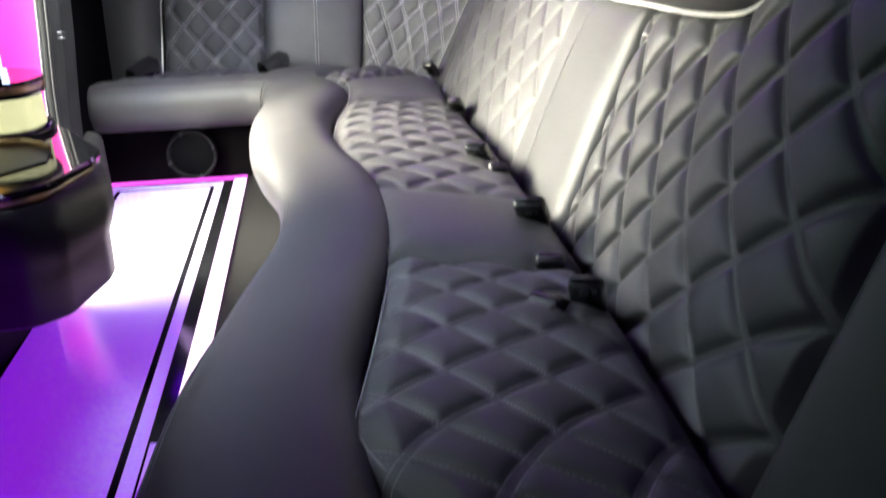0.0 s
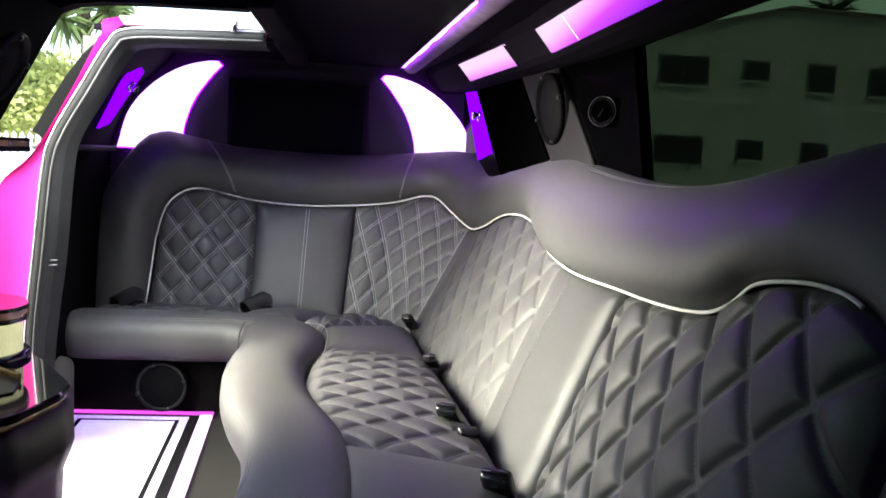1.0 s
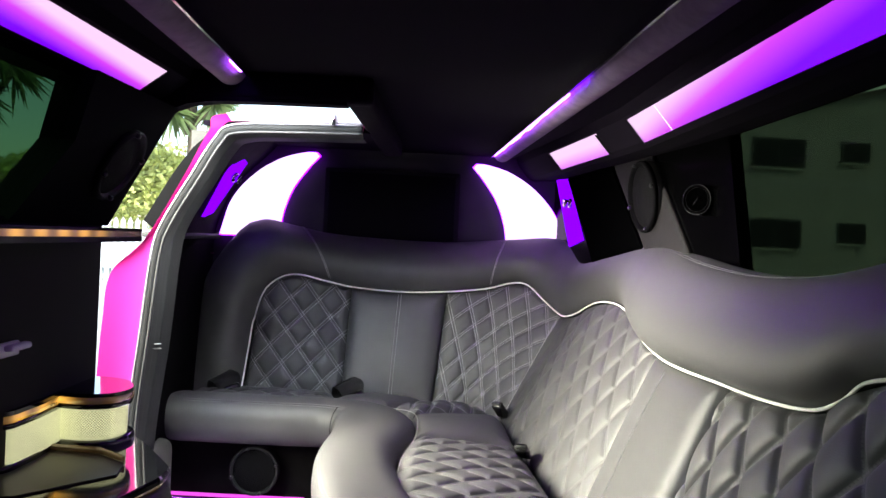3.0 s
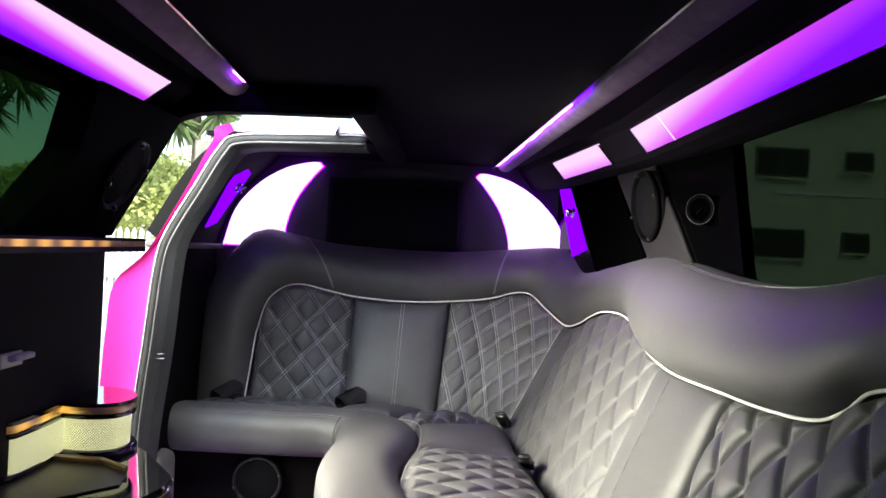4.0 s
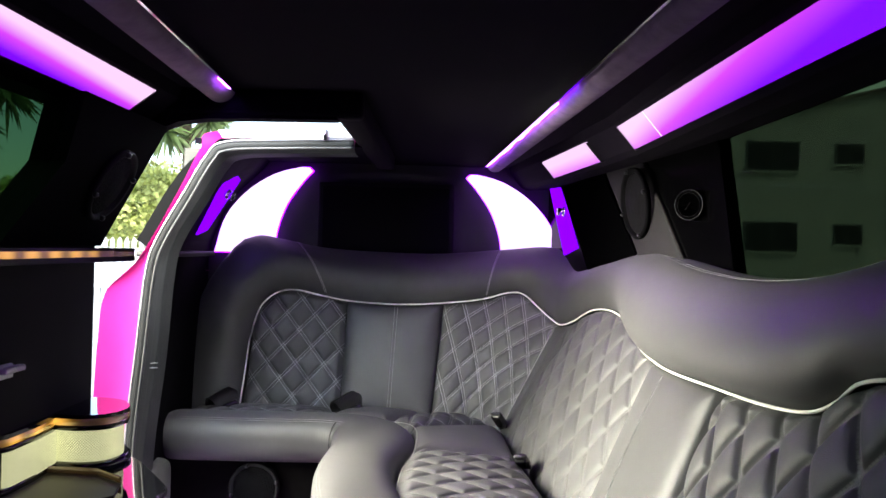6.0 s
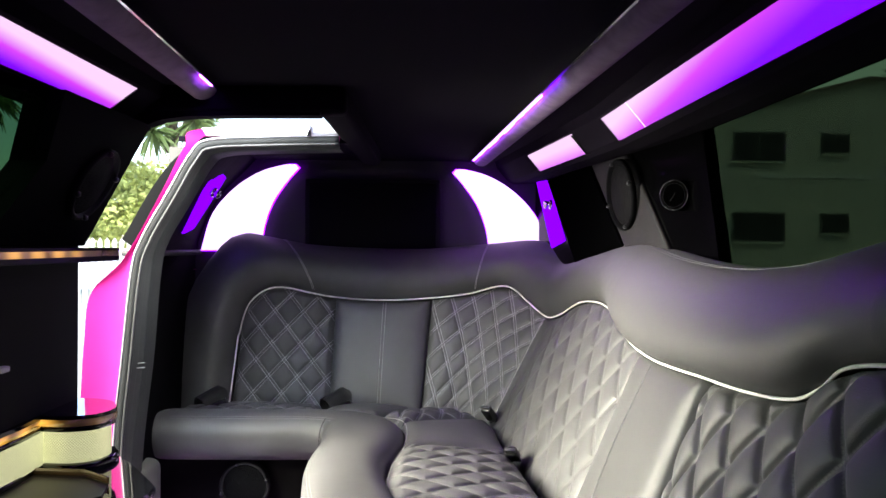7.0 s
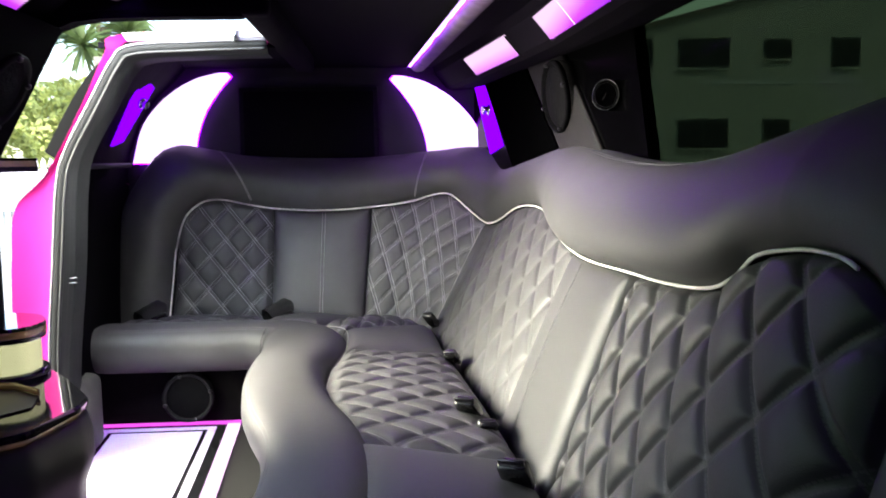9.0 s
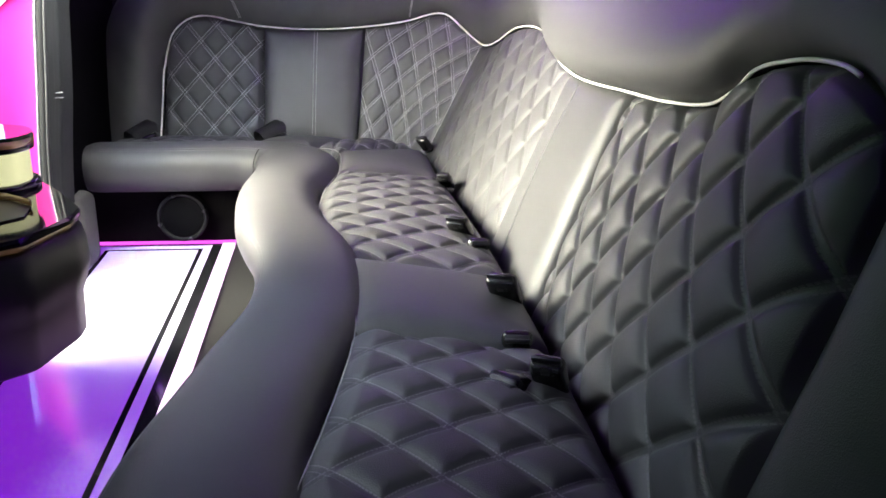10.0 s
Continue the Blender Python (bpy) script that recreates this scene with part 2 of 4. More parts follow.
brown_gloss = mat("brown_gloss", (0.050, 0.038, 0.032), 0.42, 0, 6, 0.2, 0, 300, 0.05, 0.3)
sill_cloth = mat("sill_vinyl", (0.055, 0.055, 0.050), 0.6, 0, 14, 0.2, 0.3, 300)
bark = mat("bark", (0.16, 0.12, 0.08), 0.9, 0, 12, 0.4, 0.8, 30)
leaf_yellow = mat("yellow_green_leaves", (0.46, 0.50, 0.15), 0.6, 0, 1.5, 0.4)
leaf_green = mat("green_leaves", (0.085, 0.13, 0.035), 0.55, 0, 1.5, 0.4)
glass_green = tinted_glass("green_glass", (0.115, 0.175, 0.120))


# ---- mesh helpers ----
def part(name, bm, material, parent=None, label="", smooth=True):
    me = bpy.data.meshes.new(name)
    bmesh.ops.recalc_face_normals(bm, faces=bm.faces)
    bm.to_mesh(me)
    bm.free()
    for f in me.polygons:
        f.use_smooth = smooth
    me.materials.append(material)
    ob = new(name, me)
    if parent:
        ob.parent = parent
    if label:
        tagged(ob, label)
    return ob


def thing(name, label, category, group="", kind="", at=(0, 0, 0)):
    ob = new(name)
    ob.matrix_world = pose(*at)
    return tagged(ob, label, category, group, kind)


def box_bm(x0, x1, y0, y1, z0, z1, bevel=0.0, seg=2):
    bm = bmesh.new()
    bmesh.ops.create_cube(bm, size=1, matrix=Matrix.LocRotScale(((x0 + x1) / 2, (y0 + y1) / 2, (z0 + z1) / 2), None, (x1 - x0, y1 - y0, z1 - z0)))
    if bevel:
        bmesh.ops.bevel(bm, geom=bm.edges[:], offset=bevel, segments=seg, affect="EDGES", profile=0.5)
    return bm


def grid_bm(fn, nu, nv, uvfn=None, close_v=False, caps=False):
    """A sheet of fn(i/nu, j/nv)."""
    bm = bmesh.new()
    rows = [[bm.verts.new(fn(i / nu, j / nv)) for j in range(nv if close_v else nv + 1)] for i in range(nu + 1)]
    uv = bm.loops.layers.uv.new("UVMap") if uvfn else None
    wrap = nv if close_v else nv + 1
    for i in range(nu):
        for j in range(nv):
            k = (j + 1) % wrap
            f = bm.faces.new((rows[i][j], rows[i + 1][j], rows[i + 1][k], rows[i][k]))
            if uv:
                for lp, (p, q) in zip(f.loops, ((i, j), (i + 1, j), (i + 1, j + 1), (i, j + 1))):
                    lp[uv].uv = uvfn(p / nu, q / nv)
    if caps and close_v:
        bm.faces.new(rows[0])
        bm.faces.new(rows[-1][::-1])
    return bm


def spline(points):
    """A smooth curve through points of any size, one unit of its argument from each to the next."""
    pts = [np.array(p, float) for p in points]
    pts = [2 * pts[0] - pts[1]] + pts + [2 * pts[-1] - pts[-2]]

    @functools.cache
    def at(u):
        u = min(max(u, 0.0), len(pts) - 3 - 1e-9)
        i = int(u)
        t = u - i
        a, b, c, d = pts[i:i + 4]
        return 0.5 * (2 * b + (c - a) * t + (2 * a - 5 * b + 4 * c - d) * t * t + (3 * b - a - 3 * c + d) * t**3)

    return at


def keyed(keys):
    """A curve through (u, value) keys, eased between them with level-preserving slopes."""
    us, vs = [k[0] for k in keys], [k[1] for k in keys]

    def slope(i):
        if i in (0, len(us) - 1):
            return 0.0
        return (vs[i + 1] - vs[i - 1]) / (us[i + 1] - us[i - 1])

    @functools.cache
    def at(u):
        u = min(max(u, us[0]), us[-1])
        i = max(0, min(len(us) - 2, next((n for n in range(len(us) - 1) if u <= us[n + 1]), len(us) - 2)))
        h = us[i + 1] - us[i]
        t = (u - us[i]) / h
        return ((2 * t**3 - 3 * t**2 + 1) * vs[i] + (t**3 - 2 * t**2 + t) * h * slope(i)
                + (-2 * t**3 + 3 * t**2) * vs[i + 1] + (t**3 - t**2) * h * slope(i + 1))

    return at


def tube_bm(path, n, radius, sides=10, closed=False):
    """A round cord along path(0..1)."""
    bm = bmesh.new()
    rings = []
    pts = [Vector(path(i / n)) for i in range(n + 1)]
    for i, p in enumerate(pts):
        t = (pts[min(i + 1, n)] - pts[max(i - 1, 0)]).normalized()
        side = t.cross(Vector((0, 0, 1)))
        if side.length < 0.05:
            side = t.cross(Vector((0, 1, 0)))
        side.normalize()
        up = side.cross(t)
        rings.append([bm.verts.new(p + radius * (math.cos(a) * side + math.sin(a) * up)) for a in (2 * math.pi * k / sides for k in range(sides))])
    for r, s in zip(rings, rings[1:]):
        for k in range(sides):
            bm.faces.new((r[k], r[(k + 1) % sides], s[(k + 1) % sides], s[k]))
    bm.faces.new(rings[0])
    bm.faces.new(rings[-1][::-1])
    return bm


def lathe_bm(profile, sides=32):
    """A turned shape: (radius, height) pairs about z."""
    bm = bmesh.new()
    rings = [[bm.verts.new((r * math.cos(2 * math.pi * k / sides), r * math.sin(2 * math.pi * k / sides), z)) for k in range(sides)] for r, z in profile]
    for r, s in zip(rings, rings[1:]):
        for k in range(sides):
            bm.faces.new((r[k], r[(k + 1) % sides], s[(k + 1) % sides], s[k]))
    bm.faces.new(rings[0][::-1])
    bm.faces.new(rings[-1])
    return bm


def prism_bm(outline, y0, y1, axis="y", bevel=0.0):
    """A flat outline of (a, b) pairs given depth along an axis."""
    bm = bmesh.new()
    put = {"y": lambda a, b, d: (a, d, b), "x": lambda a, b, d: (d, a, b), "z": lambda a, b, d: (a, b, d)}[axis]
    lo, hi = [bm.verts.new(put(a, b, y0)) for a, b in outline], [bm.verts.new(put(a, b, y1)) for a, b in outline]
    n = len(outline)
    bm.faces.new(lo)
    bm.faces.new(hi[::-1])
    for i in range(n):
        bm.faces.new((lo[i], hi[i], hi[(i + 1) % n], lo[(i + 1) % n]))
    if bevel:
        bmesh.ops.bevel(bm, geom=bm.edges[:], offset=bevel, segments=2, affect="EDGES", profile=0.5)
    return bm


# ---- the wraparound bench ----
bench = thing("wraparound_bench", "black quilted leather wraparound limousine bench with white stitching and pale piping", "bench seat")

# foot of the backrest, its piped upper edge and the crest of the head roll share one running coordinate:
# 0 rear outer end, 1 and 2 the rear middle pad, 4 the corner, 7 and 8 the side middle pad, 10 the front end
FOOT = spline([(-.66, 3.38, .26), (-.27, 3.38, .27), (.09, 3.38, .26), (.26, 3.36, .24), (.355, 3.20, .23), (.385, 2.95, .22),
               (.42, 2.62, .21), (.455, 2.22, .20), (.485, 1.66, .20), (.50, 1.2, .20), (.50, .78, .20)])
EDGE = spline([(-.645, 3.48), (-.26, 3.50), (.13, 3.50), (.42, 3.48), (.59, 3.28), (.66, 3.02), (.70, 2.73), (.68, 2.30), (.68, 1.70), (.71, 1.18), (.685, .795)])
EDGE_Z = keyed([(0, .56), (.05, .63), (.12, .69), (.28, .74), (.45, .75), (.7, .73), (1, .71), (1.5, .70), (2, .71), (2.5, .73), (2.9, .757), (3.15, .755), (3.45, .71),
                (3.75, .67), (4, .652), (4.4, .674), (4.75, .705), (5.1, .73), (5.6, .742), (6, .738), (6.35, .72), (6.65, .695), (7, .67), (7.4, .657), (8, .67),
                (8.4, .678), (8.7, .695), (8.87, .725), (9, .76), (9.25, .780), (9.5, .787), (9.72, .781), (9.86, .755), (10, .68)])
CREST = spline([(-.82, 3.56), (-.38, 3.59), (.13, 3.59), (.52, 3.56), (.70, 3.34), (.75, 3.05), (.765, 2.70), (.755, 2.30), (.755, 1.70), (.775, 1.18), (.78, .72)])
CREST_Z = keyed([(0, .91), (.3, .975), (.6, .96), (1, .925), (1.5, .91), (2, .91), (2.6, .935), (3.1, .95), (3.6, .925), (4, .905), (4.5, .92), (5.3, .955), (6, .962),
                 (6.6, .945), (7, .92), (7.5, .895), (8, .885), (8.5, .90), (9, .94), (9.6, .98), (10, .98)])


@functools.cache
def edge(u):
    x, y = EDGE(u)
    return np.array((x, y, EDGE_Z(u)))


@functools.cache
def crest(u):
    x, y = CREST(u)
    return np.array((x, y, CREST_Z(u)))


def unit(v):
    return v / max(np.linalg.norm(v), 1e-9)


def back_at(u, v):
    return FOOT(u) * (1 - v) + edge(u) * v


@functools.cache
def back_normal(u, v):
    e = 0.02
    du = back_at(min(u + e, 10), v) - back_at(max(u - e, 0), v)
    dv = edge(u) - FOOT(u)
    return unit(np.cross(du, dv))     # towards the cabin


def run_table(fn, u0, u1, n=200):
    us = np.linspace(u0, u1, n)
    pts = np.array([fn(u) for u in us])
    s = np.r_[0, np.cumsum(np.linalg.norm(np.diff(pts[:, :2], axis=0), axis=1))]
    return us, s


def count(c, a, b):
    """A running count over a panel's metres: whole numbers fall on quilting lines."""
    return c[0] + c[1] * a + c[2] * b + c[3] * a * b + c[4] * a * a + c[5] * b * b


def quilt_height(p, q, spacing, deep):
    d = min(abs(p - round(p)), abs(q - round(q))) * spacing
    puff = (abs(math.sin(math.pi * p)) * abs(math.sin(math.pi * q))) ** .55
    firm = 1 - math.exp(-max(d - .0045, 0) / .0055)
    return deep * (.50 * firm + .50 * puff) + .0030 * max(0, 1 - (d / .0046) ** 2)


def pad(name, material, at, normal, u0, u1, nu, nv, thick, quilt=None, label="", proud=0.0, crown=0.012, border=.02, flush=False):
    """An upholstered panel on a sheet at(u, v), pulled in along its border."""
    us, s = run_table(lambda u: at(u, 0.55), u0, u1)
    length = s[-1]

    @functools.cache
    def place(p):
        return float(np.interp(p * length, s, us))

    @functools.cache
    def tall_at(u):
        return float(np.linalg.norm(at(u, 1) - at(u, 0)))

    def metric(p, q):
        return p * length, q * tall_at(place(p))

    def counts(p, q):
        a, b = metric(p, q)
        return (count(quilt[0], a, b), count(quilt[1], a, b)) if quilt else (a, b)

    if quilt:
        nu, nv = int(length / .0036), int(tall_at((u0 + u1) / 2) / .0036)

    def surface(p, q):
        u = place(p)
        tall = tall_at(u)
        rim = min(p * length, (1 - p) * length, q * tall, (1 - q) * tall)
        if flush:
            rim = min(q * tall, (1 - q) * tall, (1 - p) * length if quilt else 9)
        lift = proud * (1 - math.exp(-rim / 0.020)) + thick * (1 - math.exp(-rim / 0.022)) + crown * math.sin(math.pi * p) * math.sin(math.pi * q)
        if quilt:
            fade = min(1, rim / border) * (min(1, max(0, (u - quilt[4]) / .45)) if quilt[4] else 1)
            lift += quilt_height(*counts(p, q), quilt[2], quilt[3]) * fade
            lift -= 0.012 * math.exp(-min(p if not quilt[4] else 1, 1 - p) * length / 0.03)
        if rim < 1e-6:
            lift = -0.015
        return at(u, q) + normal(u, q) * lift

    return part(name, grid_bm(surface, nu, nv, counts), material, bench, label)


# quilting: two running counts of a panel's metres, the lines' spacing, the depth, and where a panel is smooth up to
Q_REAR = ((-4.43, 9.48, 7.41, 0, 0, 0), (1.89, 8.57, -7.91, 0, 0, 0), .083, .0135, 0)
Q_CORNER = ((-.83, 9.03, 3.97, 8.29, 0, 0), (4.17, 10.69, -9.89, 0, 0, 0), .080, .0075, 0)
Q_SIDE = ((-8.44, 6.70, 6.46, 0, 0, 0), (-4.50, 6.38, -5.90, 0, 0, 0), .110, .0125, 4.12)
Q_FRONT = ((-3.10, 7.71, 6.40, 1.19, -1.95, -.95), (1.18, 9.53, -6.29, -1.17, -2.23, 1.44), .108, .0215, 0)
Q_SEAT = ((.11, 8.55, 6.94, 0, 0, 0), (.51, 8.55, -6.94, 0, 0, 0), .089, .0115, 0)
Q_SEAT_FRONT = ((.82, 8.33, 7.58, 0, 0, 0), (.35, 8.33, -7.58, 0, 0, 0), .089, .0150, 0)
QUILTED, PLAIN = "diamond-quilted leather with twin white stitching", "smooth plain leather"
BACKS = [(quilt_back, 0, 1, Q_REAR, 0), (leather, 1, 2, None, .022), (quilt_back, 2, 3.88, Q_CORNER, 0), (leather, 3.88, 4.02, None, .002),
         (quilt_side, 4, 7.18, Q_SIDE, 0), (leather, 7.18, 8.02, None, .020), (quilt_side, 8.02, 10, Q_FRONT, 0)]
for ma, a, b, q, pr in BACKS:
    pad("back_pad", ma, back_at, back_normal, a, b, 60, 50, .006, q, QUILTED if q else PLAIN, pr, .012 if b - a > .5 else .003, .02, a in (3.88, 4))


# the head roll runs up the outer end, along the top and down the front end
@functools.cache
def roll_low(k):
    if k < 1:
        return FOOT(0) * (1 - k) + edge(0) * k
    if k > 11:
        return edge(10) * (12 - k) + FOOT(10) * (k - 11)
    return edge(k - 1)


def roll_top(k):
    if k < 1:
        return np.array((-.87, 3.40, .22)) * (1 - k) + crest(0) * k + np.array((-.035, 0, .0)) * math.sin(math.pi * k)
    if k > 11:
        t = k - 11
        return crest(10) * (1 - t) + np.array((.60, .50, .15)) * t
    return crest(k - 1)


@functools.cache
def roll_high(k):
    w = .38 * math.exp(-((k - 1) / .5) ** 2)       # rounds the shoulder at the outer end
    return sum(roll_top(min(max(k + w * d, 0), 12)) for d in (-1, -.5, 0, .5, 1)) / 5


@functools.cache
def roll_normal(k):
    e = 0.03 + .42 * math.exp(-((k - 1.05) / .5) ** 2)
    a, b = max(k - e, 0), min(k + e, 12)
    along = (roll_low(b) + roll_high(b)) - (roll_low(a) + roll_high(a))
    return unit(np.cross(along, roll_high(k) - roll_low(k)))


def roll_surface(p, q):
    k = 12 * p
    lo, hi = roll_low(k), roll_high(k)
    n = roll_normal(k)
    wide = np.linalg.norm(hi - lo)
    up = (hi - lo) / wide
    full = math.exp(-((k - 9.3) / 1.7) ** 2)
    flat = 1 - .8 * min(1, max(0, (k - 10.35) / .5))       # the roll thins out down the front end
    if q <= 0.66:
        a = q / 0.66
        return lo + (hi - lo) * a + n * (0.004 + (0.27 + .09 * full) * flat * wide * math.sin(math.pi * a ** (.84 - .24 * full)) ** (.8 - .30 * full))
    if q <= 0.84:
        a = (q - 0.66) / 0.18
        return hi + up * 0.016 * math.sin(math.pi * a) + n * (0.004 - 0.075 * a)
    a = (q - 0.84) / 0.16
    return hi * (1 - a) + lo * a - n * (0.071 * (1 - a) + .03 * a)


part("head_roll", grid_bm(roll_surface, 320, 44, None, True, True), leather, bench, "plump smooth leather roll with a wavy crest")
part("piping", tube_bm(lambda p: roll_low(.02 + 10.72 * p) + roll_normal(.02 + 10.72 * p) * 0.018 + np.array((0, 0, -.003)), 400, 0.0031, 8), piping_mat, bench, "pale piping")

# the seat: inner edge of the front bolster, and the crease under the backrest
INNER = spline([(-.80, 3.04, .31), (-.27, 3.04, .315), (-.06, 3.00, .315), (.03, 2.92, .315), (.045, 2.64, .31), (.015, 2.36, .31), (.020, 2.07, .31),
                (.080, 1.81, .31), (.124, 1.42, .31), (.104, 1.12, .31), (.03, .62, .31)])
CREASE = spline([(-.84, 3.40, .27), (-.27, 3.40, .27), (.09, 3.40, .26), (.325, 3.28, .255), (.375, 2.78, .255), (.405, 2.42, .26), (.43, 2.1, .262),
                 (.45, 1.77, .262), (.466, 1.40, .262), (.474, 1.08, .262), (.474, .58, .262)])


def inner(u):
    """The seat's edge along the bolster; its front corner is rounded."""
    return INNER(u) + np.array((.55 * max(0, u - 9.5) ** 1.5, 0, 0))


def seat_at(u, v):
    return inner(u) * (1 - v) + CREASE(u) * v


def seat_normal(u, v):
    e = 0.02
    du = seat_at(min(u + e, 10), v) - seat_at(max(u - e, 0), v)
    n = unit(np.cross(CREASE(u) - inner(u), du))
    return n if n[2] > 0 else -n


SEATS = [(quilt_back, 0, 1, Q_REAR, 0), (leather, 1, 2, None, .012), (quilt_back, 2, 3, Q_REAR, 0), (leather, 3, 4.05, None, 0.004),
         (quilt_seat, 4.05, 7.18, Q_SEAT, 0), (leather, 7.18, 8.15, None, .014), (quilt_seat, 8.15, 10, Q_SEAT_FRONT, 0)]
for ma, a, b, q, pr in SEATS:
    pad("seat_pad", ma, seat_at, seat_normal, a, b, 50, 40, .020, q, QUILTED if q else PLAIN, pr, .012, .04)

BOLSTER = spline([(-.832, 2.955), (-.60, 2.955), (-.42, 2.955), (-.25, 2.955), (-.130, 2.88), (-.105, 2.66), (-.108, 2.38), (-.062, 2.07),
                  (.020, 1.78), (.040, 1.50), (.000, 1.22), (-.030, .98), (-.026, .78), (-.01, .55)])


def bolster_surface(p, q):
    u = 13 * p
    c = BOLSTER(u)
    d = unit(BOLSTER(min(u + .03, 13)) - BOLSTER(max(u - .03, 0)))
    side = np.array((d[1], -d[0]))         # towards the aisle
    ang = 2 * math.pi * q
    ca, sa = math.cos(ang), math.sin(ang)
    shape = lambda v, e: math.copysign(abs(v) ** e, v)   # noqa: E731
    near = min(p, 1 - p) * 2.6
    endcap = math.sqrt(max(0.0, 1 - (1 - min(near / 0.06, 1)) ** 2)) * 0.55 + 0.45
    r = (0.112 + .012 * max(0, u - 10.5)) * (endcap if p < 0.5 else 1) * (1 if sa > 0 else 1 + .24 * sa)
    reach = 1 if ca > 0 else 1 + .44 * math.exp(-((u - 4.5) / 1.0) ** 2)
    return (c[0] + side[0] * r * reach * shape(ca, .75), c[1] + side[1] * r * reach * shape(ca, .75), .275 + 0.082 * shape(sa, .8) * (endcap if p < .5 else 1))


part("seat_bolster", grid_bm(bolster_surface, 220, 28, None, True, True), leather, bench, "smooth rounded leather front bolster")

part("piping", tube_bm(lambda p: inner(.4 + 9.3 * p) + np.array((.008, .003, .012)), 300, .0011, 8), dim_piping, bench, "thin pale piping along the bolster, toned down to grey")


def kick(p, q):
    u = 13 * p
    c = BOLSTER(u)
    d = unit(BOLSTER(min(u + .03, 13)) - BOLSTER(max(u - .03, 0)))
    side = np.array((d[1], -d[0]))
    off = -0.02 if u < 4 else 0.02 - .1 * (1 - q)
    return (c[0] + side[0] * off, c[1] + side[1] * off, 0.005 + q * 0.235)


part("kick_panel", grid_bm(kick, 120, 6), kick_carpet, bench, "black carpeted kick panel")

# ---- cabin shell ----
# the car's long axis runs slightly askew of the y axis
def axis(y):
    return -.058 * (y - 1.2)


def loft_bm(profile, stations):
    """A section of (x, z) pairs carried along stations of (y, shift in x, shift in z)."""
    bm = bmesh.new()
    rings = [[bm.verts.new((x + dx, y, z + dz)) for x, z in profile] for y, dx, dz in stations]
    n = len(profile)
    for r, q in zip(rings, rings[1:]):
        for k in range(n):
            bm.faces.new((r[k], r[(k + 1) % n], q[(k + 1) % n], q[k]))
    bm.faces.new(rings[0])
    bm.faces.new(rings[-1][::-1])
    return bm


def plate_bm(outline, place, off0, off1, cut=0):
    """A plate with an outline of (a, b) pairs on a wall given by place(a, b, off)."""
    bm = bmesh.new()
    lo, hi = [bm.verts.new(place(a, b, off0)) for a, b in outline], [bm.verts.new(place(a, b, off1)) for a, b in outline]
    n = len(outline)
    bm.faces.new(lo)
    top = bm.faces.new(hi[::-1])
    for k in range(n):
        bm.faces.new((lo[k], hi[k], hi[(k + 1) % n], lo[(k + 1) % n]))
    if cut:
        bmesh.ops.bevel(bm, geom=[e for e in top.edges], offset=cut, segments=2, affect="EDGES", profile=0.5)
    return bm


def cells_bm(xs, ys, z0, z1, skip):
    """A slab of rectangular cells between xs and ys, with the cells named in skip left open."""
    bm = bmesh.new()
    for z, flip in ((z0, False), (z1, True)):
        vs = {(a, b): bm.verts.new((x, y, z)) for a, x in enumerate(xs) for b, y in enumerate(ys)}
        for a in range(len(xs) - 1):
            for b in range(len(ys) - 1):
                if (a, b) not in skip:
                    q = [vs[a, b], vs[a + 1, b], vs[a + 1, b + 1], vs[a, b + 1]]
                    bm.faces.new(q[::-1] if flip else q)
    m = len(xs) * len(ys)
    bm.verts.index_update()
    bm.verts.ensure_lookup_table()
    for e in [e for e in bm.edges if len(e.link_faces) == 1]:
        a, b = e.verts
        if a.index < m:
            bm.faces.new((a, b, bm.verts[b.index + m], bm.verts[a.index + m]))
    return bm


floor = part("floor", box_bm(-.86, .86, -1.2, 3.9, -.06, -.004), black_carpet, None, "", False)
tagged(floor, "black carpeted limousine floor", "floor", kind="structure")


def strip_on_floor(name, x0, x1, y0, y1, z, material, label="", skew=True):
    outline = [(x0 + axis(y0), y0), (x1 + axis(y0), y0), (x1 + axis(y1), y1), (x0 + axis(y1), y1)]
    return part(name, prism_bm(outline, -.004, z, "z"), material, floor, label, False)


strip_on_floor("floor_panel", -.645, -.346, -.6, 2.87, .004, floor_white, "glossy white acrylic panel with a faint purple glow put in")
strip_on_floor("inlay_line", -.346, -.332, -.6, 2.87, .0035, floor_black, "black inlay line")
strip_on_floor("inlay_line", -.66, -.645, -.6, 2.87, .0035, floor_black, "black inlay line")
strip_on_floor("inlay_line", -.66, -.332, 2.87, 2.885, .0035, floor_black, "black inlay line")
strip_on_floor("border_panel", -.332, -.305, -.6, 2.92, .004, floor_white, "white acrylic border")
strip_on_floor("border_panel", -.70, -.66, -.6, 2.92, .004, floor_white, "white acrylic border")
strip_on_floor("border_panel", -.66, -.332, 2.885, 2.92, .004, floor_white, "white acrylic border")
strip_on_floor("dark_panel", -.305, -.271, -.6, 2.942, .0035, floor_black, "glossy black acrylic strip")
strip_on_floor("dark_panel", -.72, -.305, 2.92, 2.942, .0035, floor_black, "glossy black acrylic strip")
strip_on_floor("led_strip", -.271, -.230, 1.37, 2.942, .006, led_floor, "glowing pink-white floor light")
strip_on_floor("led_strip", -.72, -.230, 2.942, 2.998, .006, led_line, "glowing magenta floor light")
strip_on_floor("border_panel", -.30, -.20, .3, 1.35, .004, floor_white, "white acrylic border")

